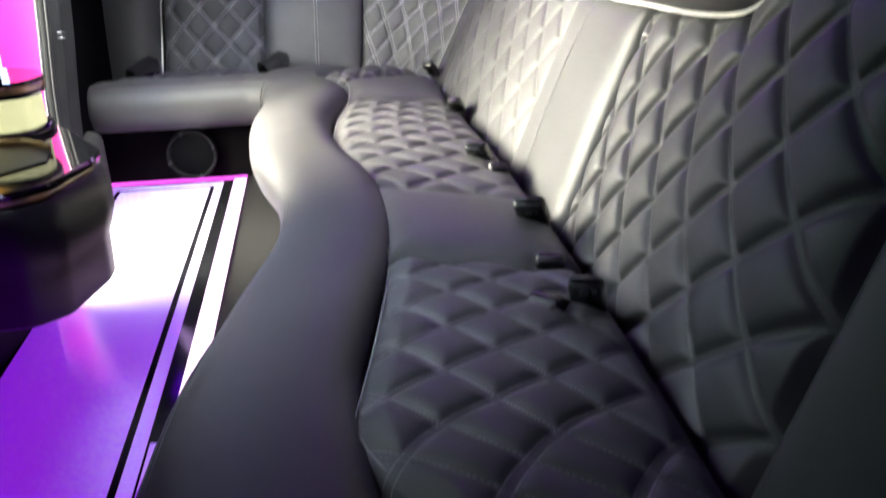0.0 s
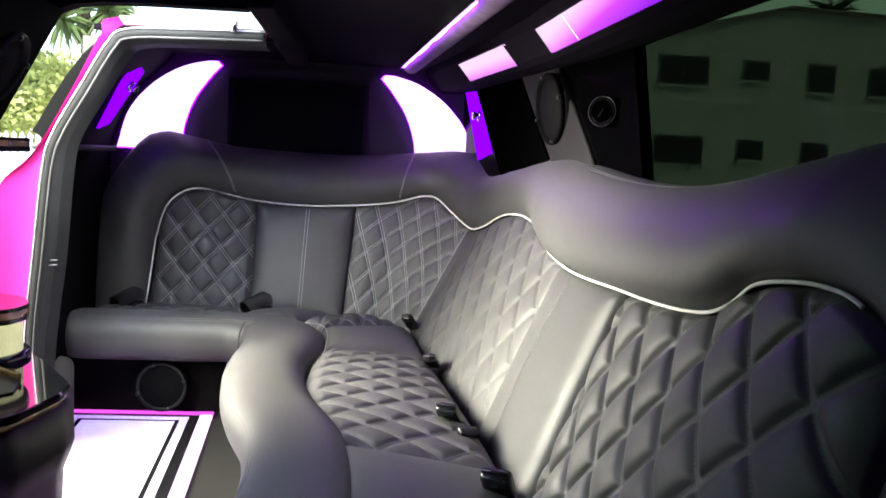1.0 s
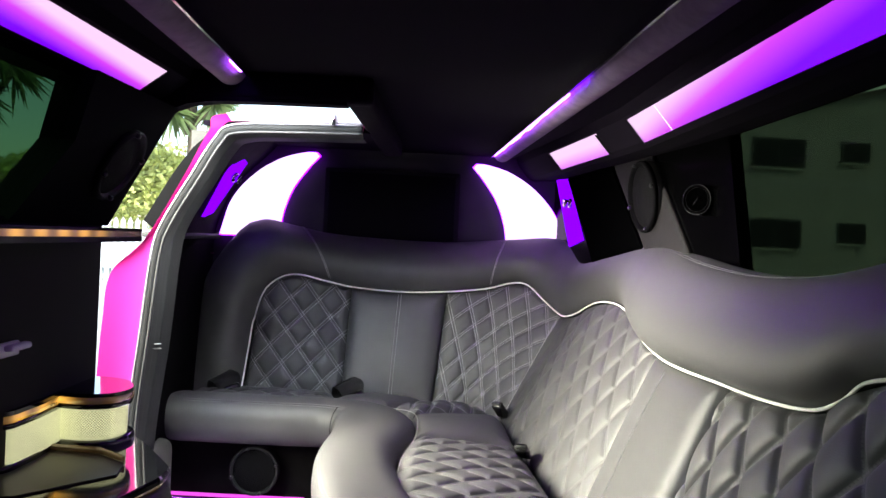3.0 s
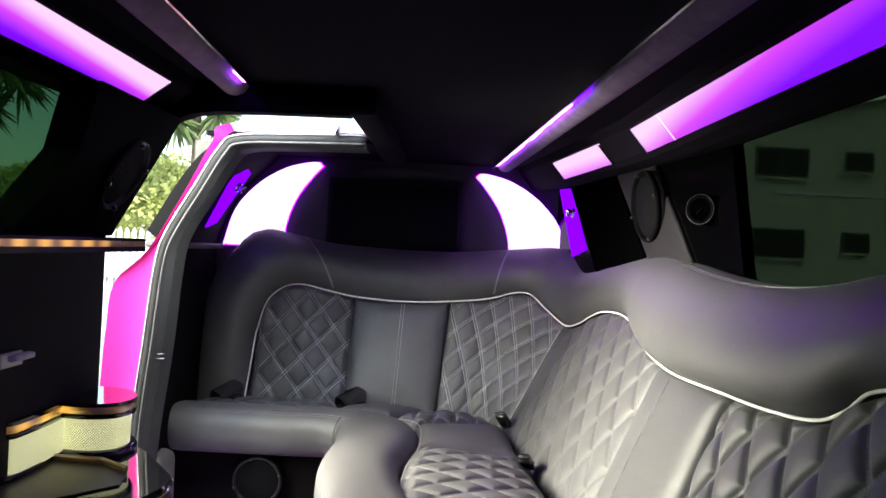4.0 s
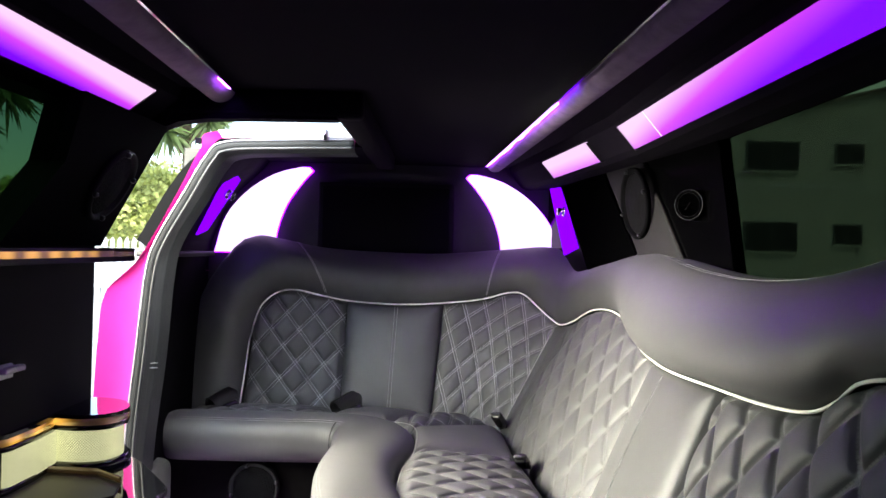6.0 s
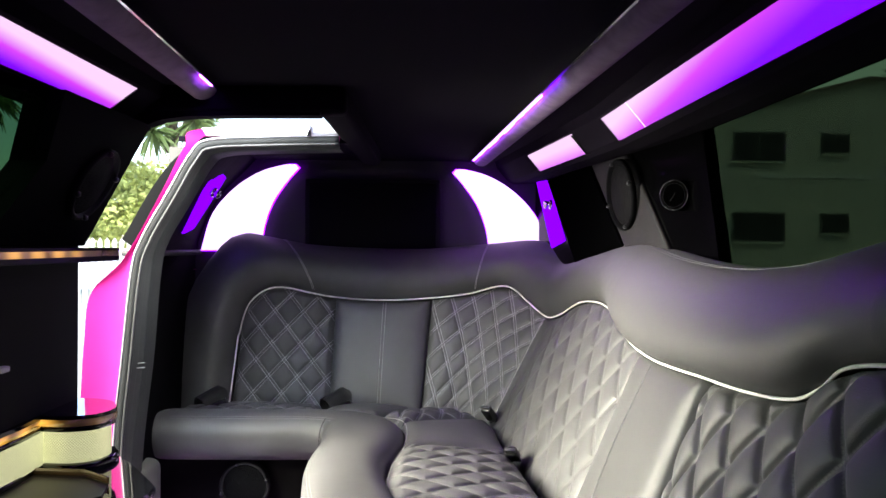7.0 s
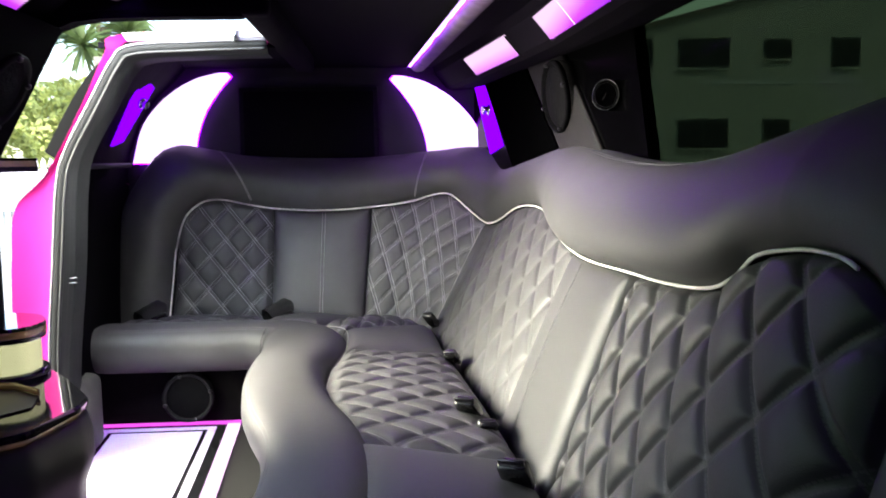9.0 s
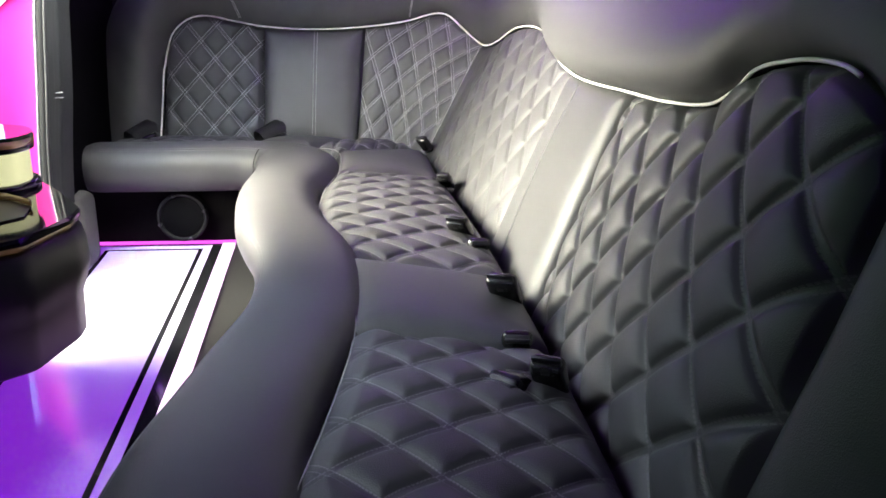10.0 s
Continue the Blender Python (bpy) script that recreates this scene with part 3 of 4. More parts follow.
ceiling = part("ceiling", cells_bm([-.75, -.62, -.13, .78], [-1.2, 2.04, 3.30, 3.9], 1.29, 1.33, {(1, 1), (0, 1)}), suede, None, "", False)
tagged(ceiling, "black suede headliner with a roof hatch cut over the door", "ceiling", kind="structure")
bezel = part("hatch_trim", box_bm(-.60, -.07, 1.98, 2.04, 1.228, 1.292, .012), suede)
tagged(bezel, "padded black suede trim round the roof hatch", "trim", kind="structure")
CORNER = [(-.66, 1.12), (-.592, 1.125), (-.573, 1.152), (-.556, 1.175), (-.533, 1.196), (-.494, 1.211), (-.435, 1.219), (-.34, 1.222), (-.13, 1.224), (-.13, 1.25), (-.66, 1.25)]
part("corner_gusset", prism_bm(CORNER, 1.985, 2.036), suede, bezel, "rounded corner of the opening", False)
part("side_trim", box_bm(-.14, -.07, 2.04, 3.30, 1.232, 1.292, .012), suede, bezel)
part("rear_trim", plate_bm([(2.55, 1.228), (2.55, 1.244), (3.32, 1.305), (3.32, 1.288)], lambda y, z, o: (o, y, z), -.62, -.13), suede, bezel, "", False)

back_wall = part("wall_rear", box_bm(-1.0, .95, 3.70, 3.76, -.06, 1.34), black_trim, None, "", False)
tagged(back_wall, "black trimmed rear bulkhead", "wall", kind="structure")
arch = [(-.80 + .0, .86)] + [(-.12 + .70 * math.cos(math.pi * (1 - k / 20)), .86 + .395 * math.sin(math.pi * k / 20) ** .6) for k in range(1, 20)] + [(.56, .86)]
part("arched_panel", prism_bm(arch, 3.675, 3.70), dark_vinyl, back_wall, "dark arched bulkhead panel", False)
front_wall = part("wall_front", box_bm(-1.0, .95, -1.26, -1.2, -.06, 1.34), black_trim, None, "", False)
tagged(front_wall, "black front partition", "wall", kind="structure")

# right side: lower wall, long tinted window, cove header and the tapering rear quarter
wall_r = part("wall_right", box_bm(.80, .90, -1.2, 2.2, -.06, .86), black_trim, None, "", False)
tagged(wall_r, "black trimmed side wall below the window", "wall", kind="structure")
HEAD = [(.545, 1.292), (.553, 1.262), (.602, 1.203), (.63, 1.194), (.70, 1.198), (.815, 1.222), (.826, 1.245), (.90, 1.290), (.90, 1.33), (.545, 1.33)]
part("header", loft_bm(HEAD, [(-1.2, .03, 0), (.9, .018, 0), (2.25, 0, 0), (2.7, -.04, 0), (3.72, -.15, .0)]), suede, wall_r, "black suede cove over the windows", False)


def quarter(y, z, off):
    """The right rear quarter, which tapers in towards the bulkhead."""
    return (.79 - .1377 * (y - 2.12) - off, y, z)


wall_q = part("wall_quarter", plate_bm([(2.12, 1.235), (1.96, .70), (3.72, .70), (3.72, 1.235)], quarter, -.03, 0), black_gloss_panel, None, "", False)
tagged(wall_q, "black trimmed rear quarter wall", "wall", kind="structure")
win_r = part("window_1", plate_bm([(-1.2, 1.232), (-1.2, .85), (2.0, .85), (2.14, 1.232)], lambda y, z, o: (.812 - o, y, z), -.004, .002), glass_dark, None, "", False)
tagged(win_r, "dark green tinted side window", "window", kind="structure")

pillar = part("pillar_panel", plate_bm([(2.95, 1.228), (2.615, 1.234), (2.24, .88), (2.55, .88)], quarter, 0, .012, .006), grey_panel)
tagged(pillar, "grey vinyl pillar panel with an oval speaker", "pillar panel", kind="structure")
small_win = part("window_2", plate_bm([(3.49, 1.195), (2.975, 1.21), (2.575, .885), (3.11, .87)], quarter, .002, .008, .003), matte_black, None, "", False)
tagged(small_win, "black tinted quarter window", "window", kind="structure")
glow_r = part("lit_panel", plate_bm([(3.67, 1.203), (3.502, 1.197), (3.245, .95), (3.43, .92)], quarter, .0, .006, .002), purple_lit, None, "", False)
tagged(glow_r, "rear pillar panel with its purple light put in as glow", "lit panel", kind="structure")


def aimed(origin, out):
    """A pose with its z axis along out."""
    return Matrix.Translation(origin) @ Vector(out).to_track_quat("Z", "Y").to_matrix().to_4x4()


def speaker(where, out, r, label, ring_mat=None):
    sp = thing("speaker", label, "speaker", "cabin speakers")
    m = aimed(where, out)
    ring = part("trim_ring", lathe_bm([(r, 0), (r, .010), (r * .96, .015), (r * .88, .012), (r * .86, .004)]), ring_mat or dull_black, sp, "dark trim ring")
    cone = part("grille", lathe_bm([(r * .87, .003), (r * .80, .006), (r * .45, .009), (r * .30, .013), (r * .05, .014)]), grille_mat, sp, "black perforated grille")
    housing = part("housing", lathe_bm([(r * .90, -.05), (r * .985, -.02), (r * .985, .002)]), dull_black, sp, "black speaker housing")
    housing.matrix_basis = m
    bolts = [part("screw", lathe_bm([(.006, .010), (.006, .018), (.003, .021)], 12), dim_metal, sp, "dull metal screw") for _ in range(4)]
    for k, b in enumerate(bolts):
        b.matrix_basis = m @ pose(r * .93 * math.cos(k * math.pi / 2 + .3), r * .93 * math.sin(k * math.pi / 2 + .3), 0)
    ring.matrix_basis = m
    cone.matrix_basis = m
    return sp


Q_OUT = (-1, -.1377, 0)
speaker(quarter(2.585, 1.085, .024), (-1, -.1377, -.12), .108, "round black speaker with a chrome-screwed ring on the grey pillar", flat_black)
dial = thing("air_vent", "small round black vent with a thin chrome ring", "air vent")
m = aimed(quarter(2.205, 1.062, .030), (-.7, -.75, 0)) @ Matrix.Scale(.78, 4)
for nm, prof, ma in (("ring", [(.050, 0), (.050, .003), (.0492, .0035), (.0484, .003), (.0484, 0)], dim_metal), ("disc", [(.0475, .0018), (.030, .0018), (.004, .0018)], matte_black), ("housing", [(.051, -.06), (.051, .0015)], matte_black),
                     ("inner_ring", [(.040, -.002), (.040, .003), (.0394, .0035), (.0388, -.002)], dim_metal)):
    part(nm, lathe_bm(prof), ma, dial, "", nm == "ring").matrix_basis = m
part("vane", box_bm(-.020, .008, -.0007, .0007, .001, .003), dim_metal, dial).matrix_basis = m @ pose(0, 0, 0, 0, 0, 55)


def knob(where, out):
    k = thing("reading_lamp", "small swivelling chrome reading lamp on a purple-lit pillar", "reading lamp", "reading lamps")
    m = aimed(where, out)
    part("base", lathe_bm([(.020, 0), (.020, .006), (.014, .010)], 20), chrome, k).matrix_basis = m
    part("head", lathe_bm([(.010, .010), (.015, .016), (.016, .026), (.012, .032), (.010, .030)], 20), chrome, k, "chrome lamp head").matrix_basis = m


knob(quarter(3.425, 1.094, .007), Q_OUT)

# left side: lower wall, leaning window wall up to the door
def leaning(y, z, off):
    return (-.53 - .54 * (1.19 - z) + off, y, z)


wall_l = part("wall_left", box_bm(-.84, -.685, -1.2, 2.0, -.06, .93), dull_black, None, "", False)
tagged(wall_l, "black trimmed side wall beside the open door", "wall", kind="structure")
HEAD_L = [(-.485, 1.292), (-.492, 1.262), (-.566, 1.207), (-.568, 1.185), (-.63, 1.185), (-.67, 1.33), (-.485, 1.33)]
part("header", loft_bm(HEAD_L, [(-1.2, .0, 0), (2.0, .0, 0)]), suede, wall_l, "black suede cove over the window", False)
part("pillar", plate_bm([(1.55, 1.20), (1.62, 1.08), (1.55, .92), (2.01, .92), (2.01, 1.20)], leaning, -.07, 0), flat_black, wall_l, "", False)
win_l = part("window_3", plate_bm([(-1.2, 1.20), (-1.2, .92), (1.58, .92), (1.63, 1.08), (1.56, 1.20)], leaning, -.03, -.026), glass_green, None, "", False)
tagged(win_l, "green tinted side window beside the bar", "window", kind="structure")
speaker(leaning(1.86, 1.055, .002), (1, 0, -.54), .085, "black speaker on the dark pillar beside the door")

# rear jamb of the open door: rubber seal, pink painted return and the outer skin behind it
SEAL = spline([(-.785, .0), (-.775, .35), (-.752, .60), (-.728, .84), (-.700, .935), (-.628, 1.065), (-.562, 1.180), (-.515, 1.216), (-.35, 1.226), (-.145, 1.232)])
OUTER = spline([(-.90, -.15), (-.905, .25), (-.895, .50), (-.887, .64), (-.868, .78), (-.775, .880), (-.668, 1.072), (-.600, 1.209), (-.548, 1.264), (-.145, 1.275)])
TRIM_EDGE = spline([(-.765, .0), (-.752, .30), (-.722, .577), (-.703, .82), (-.682, .925), (-.612, 1.050), (-.548, 1.160), (-.50, 1.195), (-.35, 1.205), (-.145, 1.210)])
jamb = thing("door_frame", "rear frame of the open limousine door, pink paint with grey rubber seal", "door frame", kind="structure")
part("painted_return", grid_bm(lambda p, q: ((lambda a, b: (a[0] + (b[0] - a[0]) * q, 2.535 + .02 * math.sin(math.pi * q), a[1] + (b[1] - a[1]) * q))(SEAL(9 * p), OUTER(9 * p))), 120, 8), pink_paint, jamb, "glossy hot pink painted metal")


def flat_tube(r_in, r_out, y, dx, n=120):
    def fn(p, q):
        c = SEAL(9 * p)
        d = unit(SEAL(min(9 * p + .05, 9)) - SEAL(max(9 * p - .05, 0)))
        s2 = np.array((d[1], -d[0]))
        a = 2 * math.pi * q
        off = dx + r_in * math.cos(a)
        return (c[0] + s2[0] * off, y + r_out * math.sin(a), c[1] + s2[1] * off)
    return grid_bm(fn, n, 14, None, True, True)


part("seal", flat_tube(.0135, .014, 2.515, .0), rubber, jamb, "grey rubber weather seal")
part("seal_lip", flat_tube(.0045, .007, 2.507, .012), rubber_dark, jamb, "black rubber lip")
# the bright rim highlight of the seal, modelled as a thin pale bead
part("edge_highlight", flat_tube(.0032, .004, 2.506, -.0135), pale_metal, jamb, "pale line drawn as the highlight on the seal's edge")


def trim_band(p, q):
    """A flat vinyl band from the seal round to the cabin, with a rolled edge."""
    a, b = SEAL(9 * p), TRIM_EDGE(9 * p)
    k = min(q / .8, 1)
    return (a[0] + (b[0] - a[0]) * (.25 + .75 * k), 2.522 + .035 * k + .10 * max(0, (q - .8) / .2), a[1] + (b[1] - a[1]) * (.25 + .75 * k))


part("inner_trim", grid_bm(trim_band, 120, 12), grey_trim, jamb, "grey vinyl edge trim")
part("trim_groove", grid_bm(lambda p, q: tuple(np.array(trim_band(p, .42 + .05 * q)) + np.array((0, -.0012, 0))), 120, 1), rubber_dark, jamb, "dark groove along the trim")
for z in (.560, .574):
    part("stitch", tube_bm(lambda p, z=z: (-.745 + .030 * p, 2.535 + .02 * p, z), 4, .0016, 6), thread, jamb, "stitched seam across the trim")
part("drip_rail", prism_bm([(-.525, 1.240), (-.145, 1.250), (-.145, 1.270), (-.54, 1.262)], 2.50, 2.53), pale_metal, jamb, "pale metal drip rail", False)
part("clip", box_bm(-.235, -.222, 2.488, 2.502, 1.238, 1.272, .002), chrome, jamb, "small chrome clip")
skin = part("quarter_skin", grid_bm(lambda p, q: (OUTER(4.4 * p)[0] - .07 * q, 2.54 + 1.9 * q, OUTER(4.4 * p)[1]), 50, 16), pink_paint)
tagged(skin, "hot pink outer body panel behind the door", "body panel", kind="structure")
glass_q = part("window_4", grid_bm(lambda p, q: (OUTER(5.2 + 1.8 * p)[0] - .045 * (1 - p ** 3) * q, 2.56 + .03 * q, OUTER(5.2 + 1.8 * p)[1] + .025 * (1 - p ** 3) * q), 16, 3), flat_black)
tagged(glass_q, "black outer quarter glass behind the door", "window", kind="structure")
skin_r = part("side_skin", box_bm(.905, .945, -1.2, 4.4, -.2, .88, .015), pink_paint)
tagged(skin_r, "hot pink outer body side", "body panel", kind="structure")
skin_l = part("side_skin", box_bm(-.90, -.85, -1.2, 2.0, -.2, .90, .015), pink_paint)
tagged(skin_l, "hot pink outer body side", "body panel", kind="structure")
roof = part("roof", cells_bm([-.66, -.62, -.13, .90], [-1.26, 2.04, 3.30, 3.9], 1.335, 1.36, {(1, 1), (0, 1)}), pink_paint, None, "", False)
tagged(roof, "hot pink limousine roof with the hatch open", "roof", kind="structure")


QL = [(-.885, -.03), (-.885, .86), (-.872, .94), (-.825, 1.06), (-.76, 1.16), (-.68, 1.235), (-.62, 1.30), (-.66, 1.31), (-.72, 1.26), (-.80, 1.18), (-.86, 1.08), (-.895, .95), (-.897, -.03)]
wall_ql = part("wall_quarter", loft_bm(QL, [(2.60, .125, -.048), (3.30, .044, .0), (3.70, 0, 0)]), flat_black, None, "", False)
tagged(wall_ql, "black trimmed rear quarter wall beside the bench", "wall", kind="structure")
glow_l = part("lit_panel", plate_bm([(0, 0), (1, 0), (1, 1), (0, 1)], lambda a, b, o: (-.788 - .026 * a + (.120 + .006 * a) * b + o, 3.20 + .22 * a, .963 + .022 * a + (.251 - .048 * a) * b), -.012, 0), purple_lit, None, "", False)
tagged(glow_l, "rear pillar panel with its purple light put in as glow", "lit panel", kind="structure")
knob((-.712, 3.31, 1.125), (1, -.3, -.5))
ledge = part("quarter_ledge", box_bm(-.86, -.745, 2.75, 3.28, .885, .903, .006), dark_vinyl)
tagged(ledge, "dark vinyl ledge below the lit rear pillar", "ledge", kind="structure")

sill = part("sill_cover", box_bm(-.83, -.735, 2.64, 2.80, -.004, .24, .035, 4), sill_cloth)
tagged(sill, "rounded dark grey cover on the door sill", "trim", kind="structure")

# ---- rear bulkhead fittings ----
screen = thing("television", "black flat screen set in the rear bulkhead", "television")
part("bezel", box_bm(-.41, .165, 3.640, 3.676, .86, 1.205, .006), dull_black, screen)
part("screen", box_bm(-.39, .145, 3.634, 3.642, .88, 1.188, .002), screen_black, screen, "glossy black switched-off screen")

MOON_A = spline([(-.845, .90), (-.80, 1.05), (-.71, 1.16), (-.60, 1.232), (-.50, 1.262), (-.452, 1.265)])
MOON_B = spline([(-.437, 1.250), (-.485, 1.195), (-.545, 1.105), (-.582, 1.0), (-.592, .90)])


def crescent(flip):
    pts = [tuple(MOON_A(5 * k / 24)) for k in range(25)] + [tuple(MOON_B(4 * k / 24)) for k in range(25)]
    if flip:
        pts = [(-.222 - a, b - .015) for a, b in pts]
    cx, cz = sum(a for a, _ in pts) / 50, sum(b for _, b in pts) / 50
    lamp = thing("crescent_lamp", "glowing white crescent-shaped lamp with a purple halo added behind", "wall lamp", "crescent lamps")
    # the purple halo on the wall, made as a slightly larger glowing shape
    part("rim", prism_bm([(cx + (a - cx) * 1.024, cz + (b - cz) * 1.02) for a, b in pts], 3.655, 3.674), led_purple, lamp, "purple strip added for the halo of light", False)
    part("diffuser", prism_bm(pts, 3.640, 3.656), led_white, lamp, "white glowing diffuser", False)


crescent(False)
crescent(True)

# unseen purple strip added between the head roll and the quarter wall for spill
rope = part("spill_strip", tube_bm(lambda p: quarter(3.56 - .62 * p, .886 - .050 * min(1, 2.4 * p), .008), 40, .0030, 8), led_spill)
tagged(rope, "unseen purple strip added to spill light on head roll and pillar", "rope light")

# ---- ceiling lights ----
def taper_bm(near, far, y0, y1, dx0, dx1):
    """A strip whose section changes evenly from its near to its far end."""
    bm = bmesh.new()
    n, rings = len(near), []
    for k in range(13):
        t = k / 12
        rings.append([bm.verts.new((a + (c - a) * t + dx0 + (dx1 - dx0) * t, y0 + (y1 - y0) * t, b + (d - b) * t)) for (a, b), (c, d) in zip(near, far)])
    for r, q in zip(rings, rings[1:]):
        for k in range(n):
            bm.faces.new((r[k], r[(k + 1) % n], q[(k + 1) % n], q[k]))
    bm.faces.new(rings[0])
    bm.faces.new(rings[-1][::-1])
    return bm


def cove(near, far, y0, y1, dx0, dx1, joint, label):
    c = thing("light_strip", label, "light strip", "cove lights")
    part("diffuser", taper_bm(near, far, y0, y1, dx0, dx1), led_magenta, c, "purple glowing diffuser", False)
    for y, dx, sec in ((y0, dx0, near), (y1, dx1, far)):
        part("end_cap", loft_bm([(px * 1.004, pz - .003) for px, pz in sec], [(y - .002, dx, 0), (y + .003, dx, 0)]), black_trim, c, "", False)
    if joint:
        t = (joint - y0) / (y1 - y0)
        sec = [(a + (p - a) * t + dx0 + (dx1 - dx0) * t, b + (q - b) * t - .0012) for (a, b), (p, q) in zip(near, far)][:2]
        part("joint", tube_bm(lambda p: (sec[0][0] + (sec[1][0] - sec[0][0]) * p, joint, sec[0][1] + (sec[1][1] - sec[0][1]) * p), 3, .0014, 6), led_white, c, "pale joint between two lengths of diffuser")
    return c


COVE = [(.556, 1.254), (.602, 1.199), (.622, 1.205), (.575, 1.262)]
COVE_L = [(-.497, 1.255), (-.557, 1.210), (-.580, 1.220), (-.517, 1.264)]
cove([(.570, 1.236), (.602, 1.199), (.622, 1.205), (.589, 1.244)], COVE, -1.0, 2.19, .036, 0, 1.93, "long glowing purple cove light above the side window")
cove(COVE, COVE, 2.51, 3.10, -.028, -.086, 0, "short glowing purple cove light near the rear bulkhead")
cove(COVE_L, COVE_L, -1.0, 1.84, 0, 0, 0, "long glowing purple cove light above the bar")


def rail(x0, y0, x1, y1, lit0, lit1, inner, label):
    """A padded rail under the headliner with a lip and a light channel on its inner side."""
    r = thing("ceiling_rail", label, "ceiling rail", "ceiling rails")

    def run(y):
        return x0 + (x1 - x0) * (y - y0) / (y1 - y0)

    def section(half, z0, z1, off):
        n = 12
        return [(off + half * math.cos(math.pi + math.pi * k / n), z1 + (z1 - z0) * math.sin(math.pi + math.pi * k / n)) for k in range(n + 1)]
    part("body", loft_bm(section(.036, 1.256, 1.291, 0), [(y0, x0, 0), (y1, x1, 0)]), grey_suede, r, "padded grey suede")
    part("lip", loft_bm([(inner * .047, 1.291), (inner * .047, 1.268), (inner * .052, 1.268), (inner * .052, 1.291)], [(y0, x0, 0), (y1, x1, 0)]), chrome, r, "thin chrome lip", False)
    part("channel", loft_bm([(inner * .031, 1.291), (inner * .031, 1.285), (inner * .047, 1.285), (inner * .047, 1.291)], [(y0, x0, 0), (y1, x1, 0)]), black_trim, r, "", False)
    lead = .2 if lit1 - lit0 > .5 else 0
    y = lit0
    rnd = random.Random(5)
    while y < lit1:
        ln = rnd.uniform(.05, .14)
        part("led", loft_bm([(inner * .033, 1.286), (inner * .033, 1.274 + rnd.uniform(-.003, .003)), (inner * .046, 1.274), (inner * .046, 1.286)], [(y, run(y), 0), (y + ln, run(y + ln), 0)]), led_diode, r, "bright white-purple diode strip", False)
        y += ln + rnd.uniform(.0, .012)
    # extra purple emitter hidden above the diodes, added to tint the surroundings
    part("spill_tape", loft_bm([(inner * .037, 1.2905), (inner * .037, 1.286), (inner * .046, 1.286), (inner * .046, 1.2905)], [(lit0 - lead, run(lit0 - lead), -.002), (lit1, run(lit1), -.002)]), led_spill, r, "purple strip added in the channel to spill light", False)
    return r


rail(.578, -1.0, .330, 3.56, 2.0, 3.5, -1, "padded grey rail along the headliner with a lit channel")
rail(-.256, -1.0, -.398, 1.98, 1.80, 1.83, 1, "padded grey rail along the headliner with a chrome lip")

# ---- bench fittings ----
bass = speaker((-.50, 2.93, .105), (0, -1, 0), .085, "large round black bass speaker in the bench front")


def buckle(x, y, z, turn, tilt, big=1.0, label="black seat belt buckle lying in the seat crease"):
    b = thing("seat_belt_buckle", label, "seat belt", "seat belts")
    m = pose(x, y, z, tilt, 0, turn)
    part("stalk", box_bm(-.014 * big, .014 * big, -.035 * big, .01, -.006, .008, .003), webbing, b, "black webbing")
    part("body", box_bm(-.017 * big, .017 * big, .0, .062 * big, -.013, .017, .011, 4), gloss_plastic, b)
    part("button", box_bm(-.013 * big, .013 * big, .050 * big, .064 * big, -.005, .010, .003), black_trim, b)
    part("tongue", box_bm(-.014 * big, .014 * big, .060 * big, .072 * big, -.002, .003, .001), dim_metal, b, "dull metal tongue")
    for o in b.children:
        o.matrix_basis = m


for x, y, z, tu, ti, big in ((.345, 3.21, .277, 150, 39, 1.25), (.372, 2.66, .272, 165, 26, 1.25), (.368, 2.04, .272, 158, 40, 1.6), (.385, 1.99, .264, 182, 20, 1.5),
                             (.410, 1.58, .274, 158, 44, 1.75), (.398, 1.42, .266, 172, 22, 1.55), (.398, 1.23, .272, 140, 22, 1.7), (.420, 1.20, .274, 158, 50, 1.55)):
    buckle(x + .016, y, z + .003, tu, ti, big)


def belt_loop(x, y, z, turn, label):
    b = thing("seat_belt", label, "seat belt", "seat belts")
    m = pose(x, y, z, 0, -14, turn) @ Matrix.Scale(1.5, 4)

    def strap(p, q):
        a = -1.9 + 15 * p
        r = .008 + .021 * p
        return (.032 * (2 * q - 1) + .006 * math.sin(7 * p), 1.15 * r * math.cos(a) - .01, .029 + r * math.sin(a) + .004 * (2 * q - 1))
    bm = grid_bm(strap, 90, 4)
    bmesh.ops.solidify(bm, geom=bm.faces[:], thickness=.002)
    part("webbing", bm, webbing, b, "black webbing").matrix_basis = m
    part("buckle", box_bm(-.024, .024, -.05, .0, .0, .024, .008, 3), gloss_plastic, b).matrix_basis = m @ pose(0, 0, .004)
    part("anchor", box_bm(-.010, .010, -.07, -.045, .004, .012, .003), chrome, b, "chrome anchor").matrix_basis = m


belt_loop(-.693, 3.24, .305, 48, "rolled black seat belt beside the outer bench end")
belt_loop(-.225, 3.25, .30, 40, "rolled black seat belt between the rear pads")


def seam(name, path, n, parent=None, r=.0009, material=None):
    return part(name, tube_bm(path, n, r, 6), material or thread, parent or bench, "stitched seam")


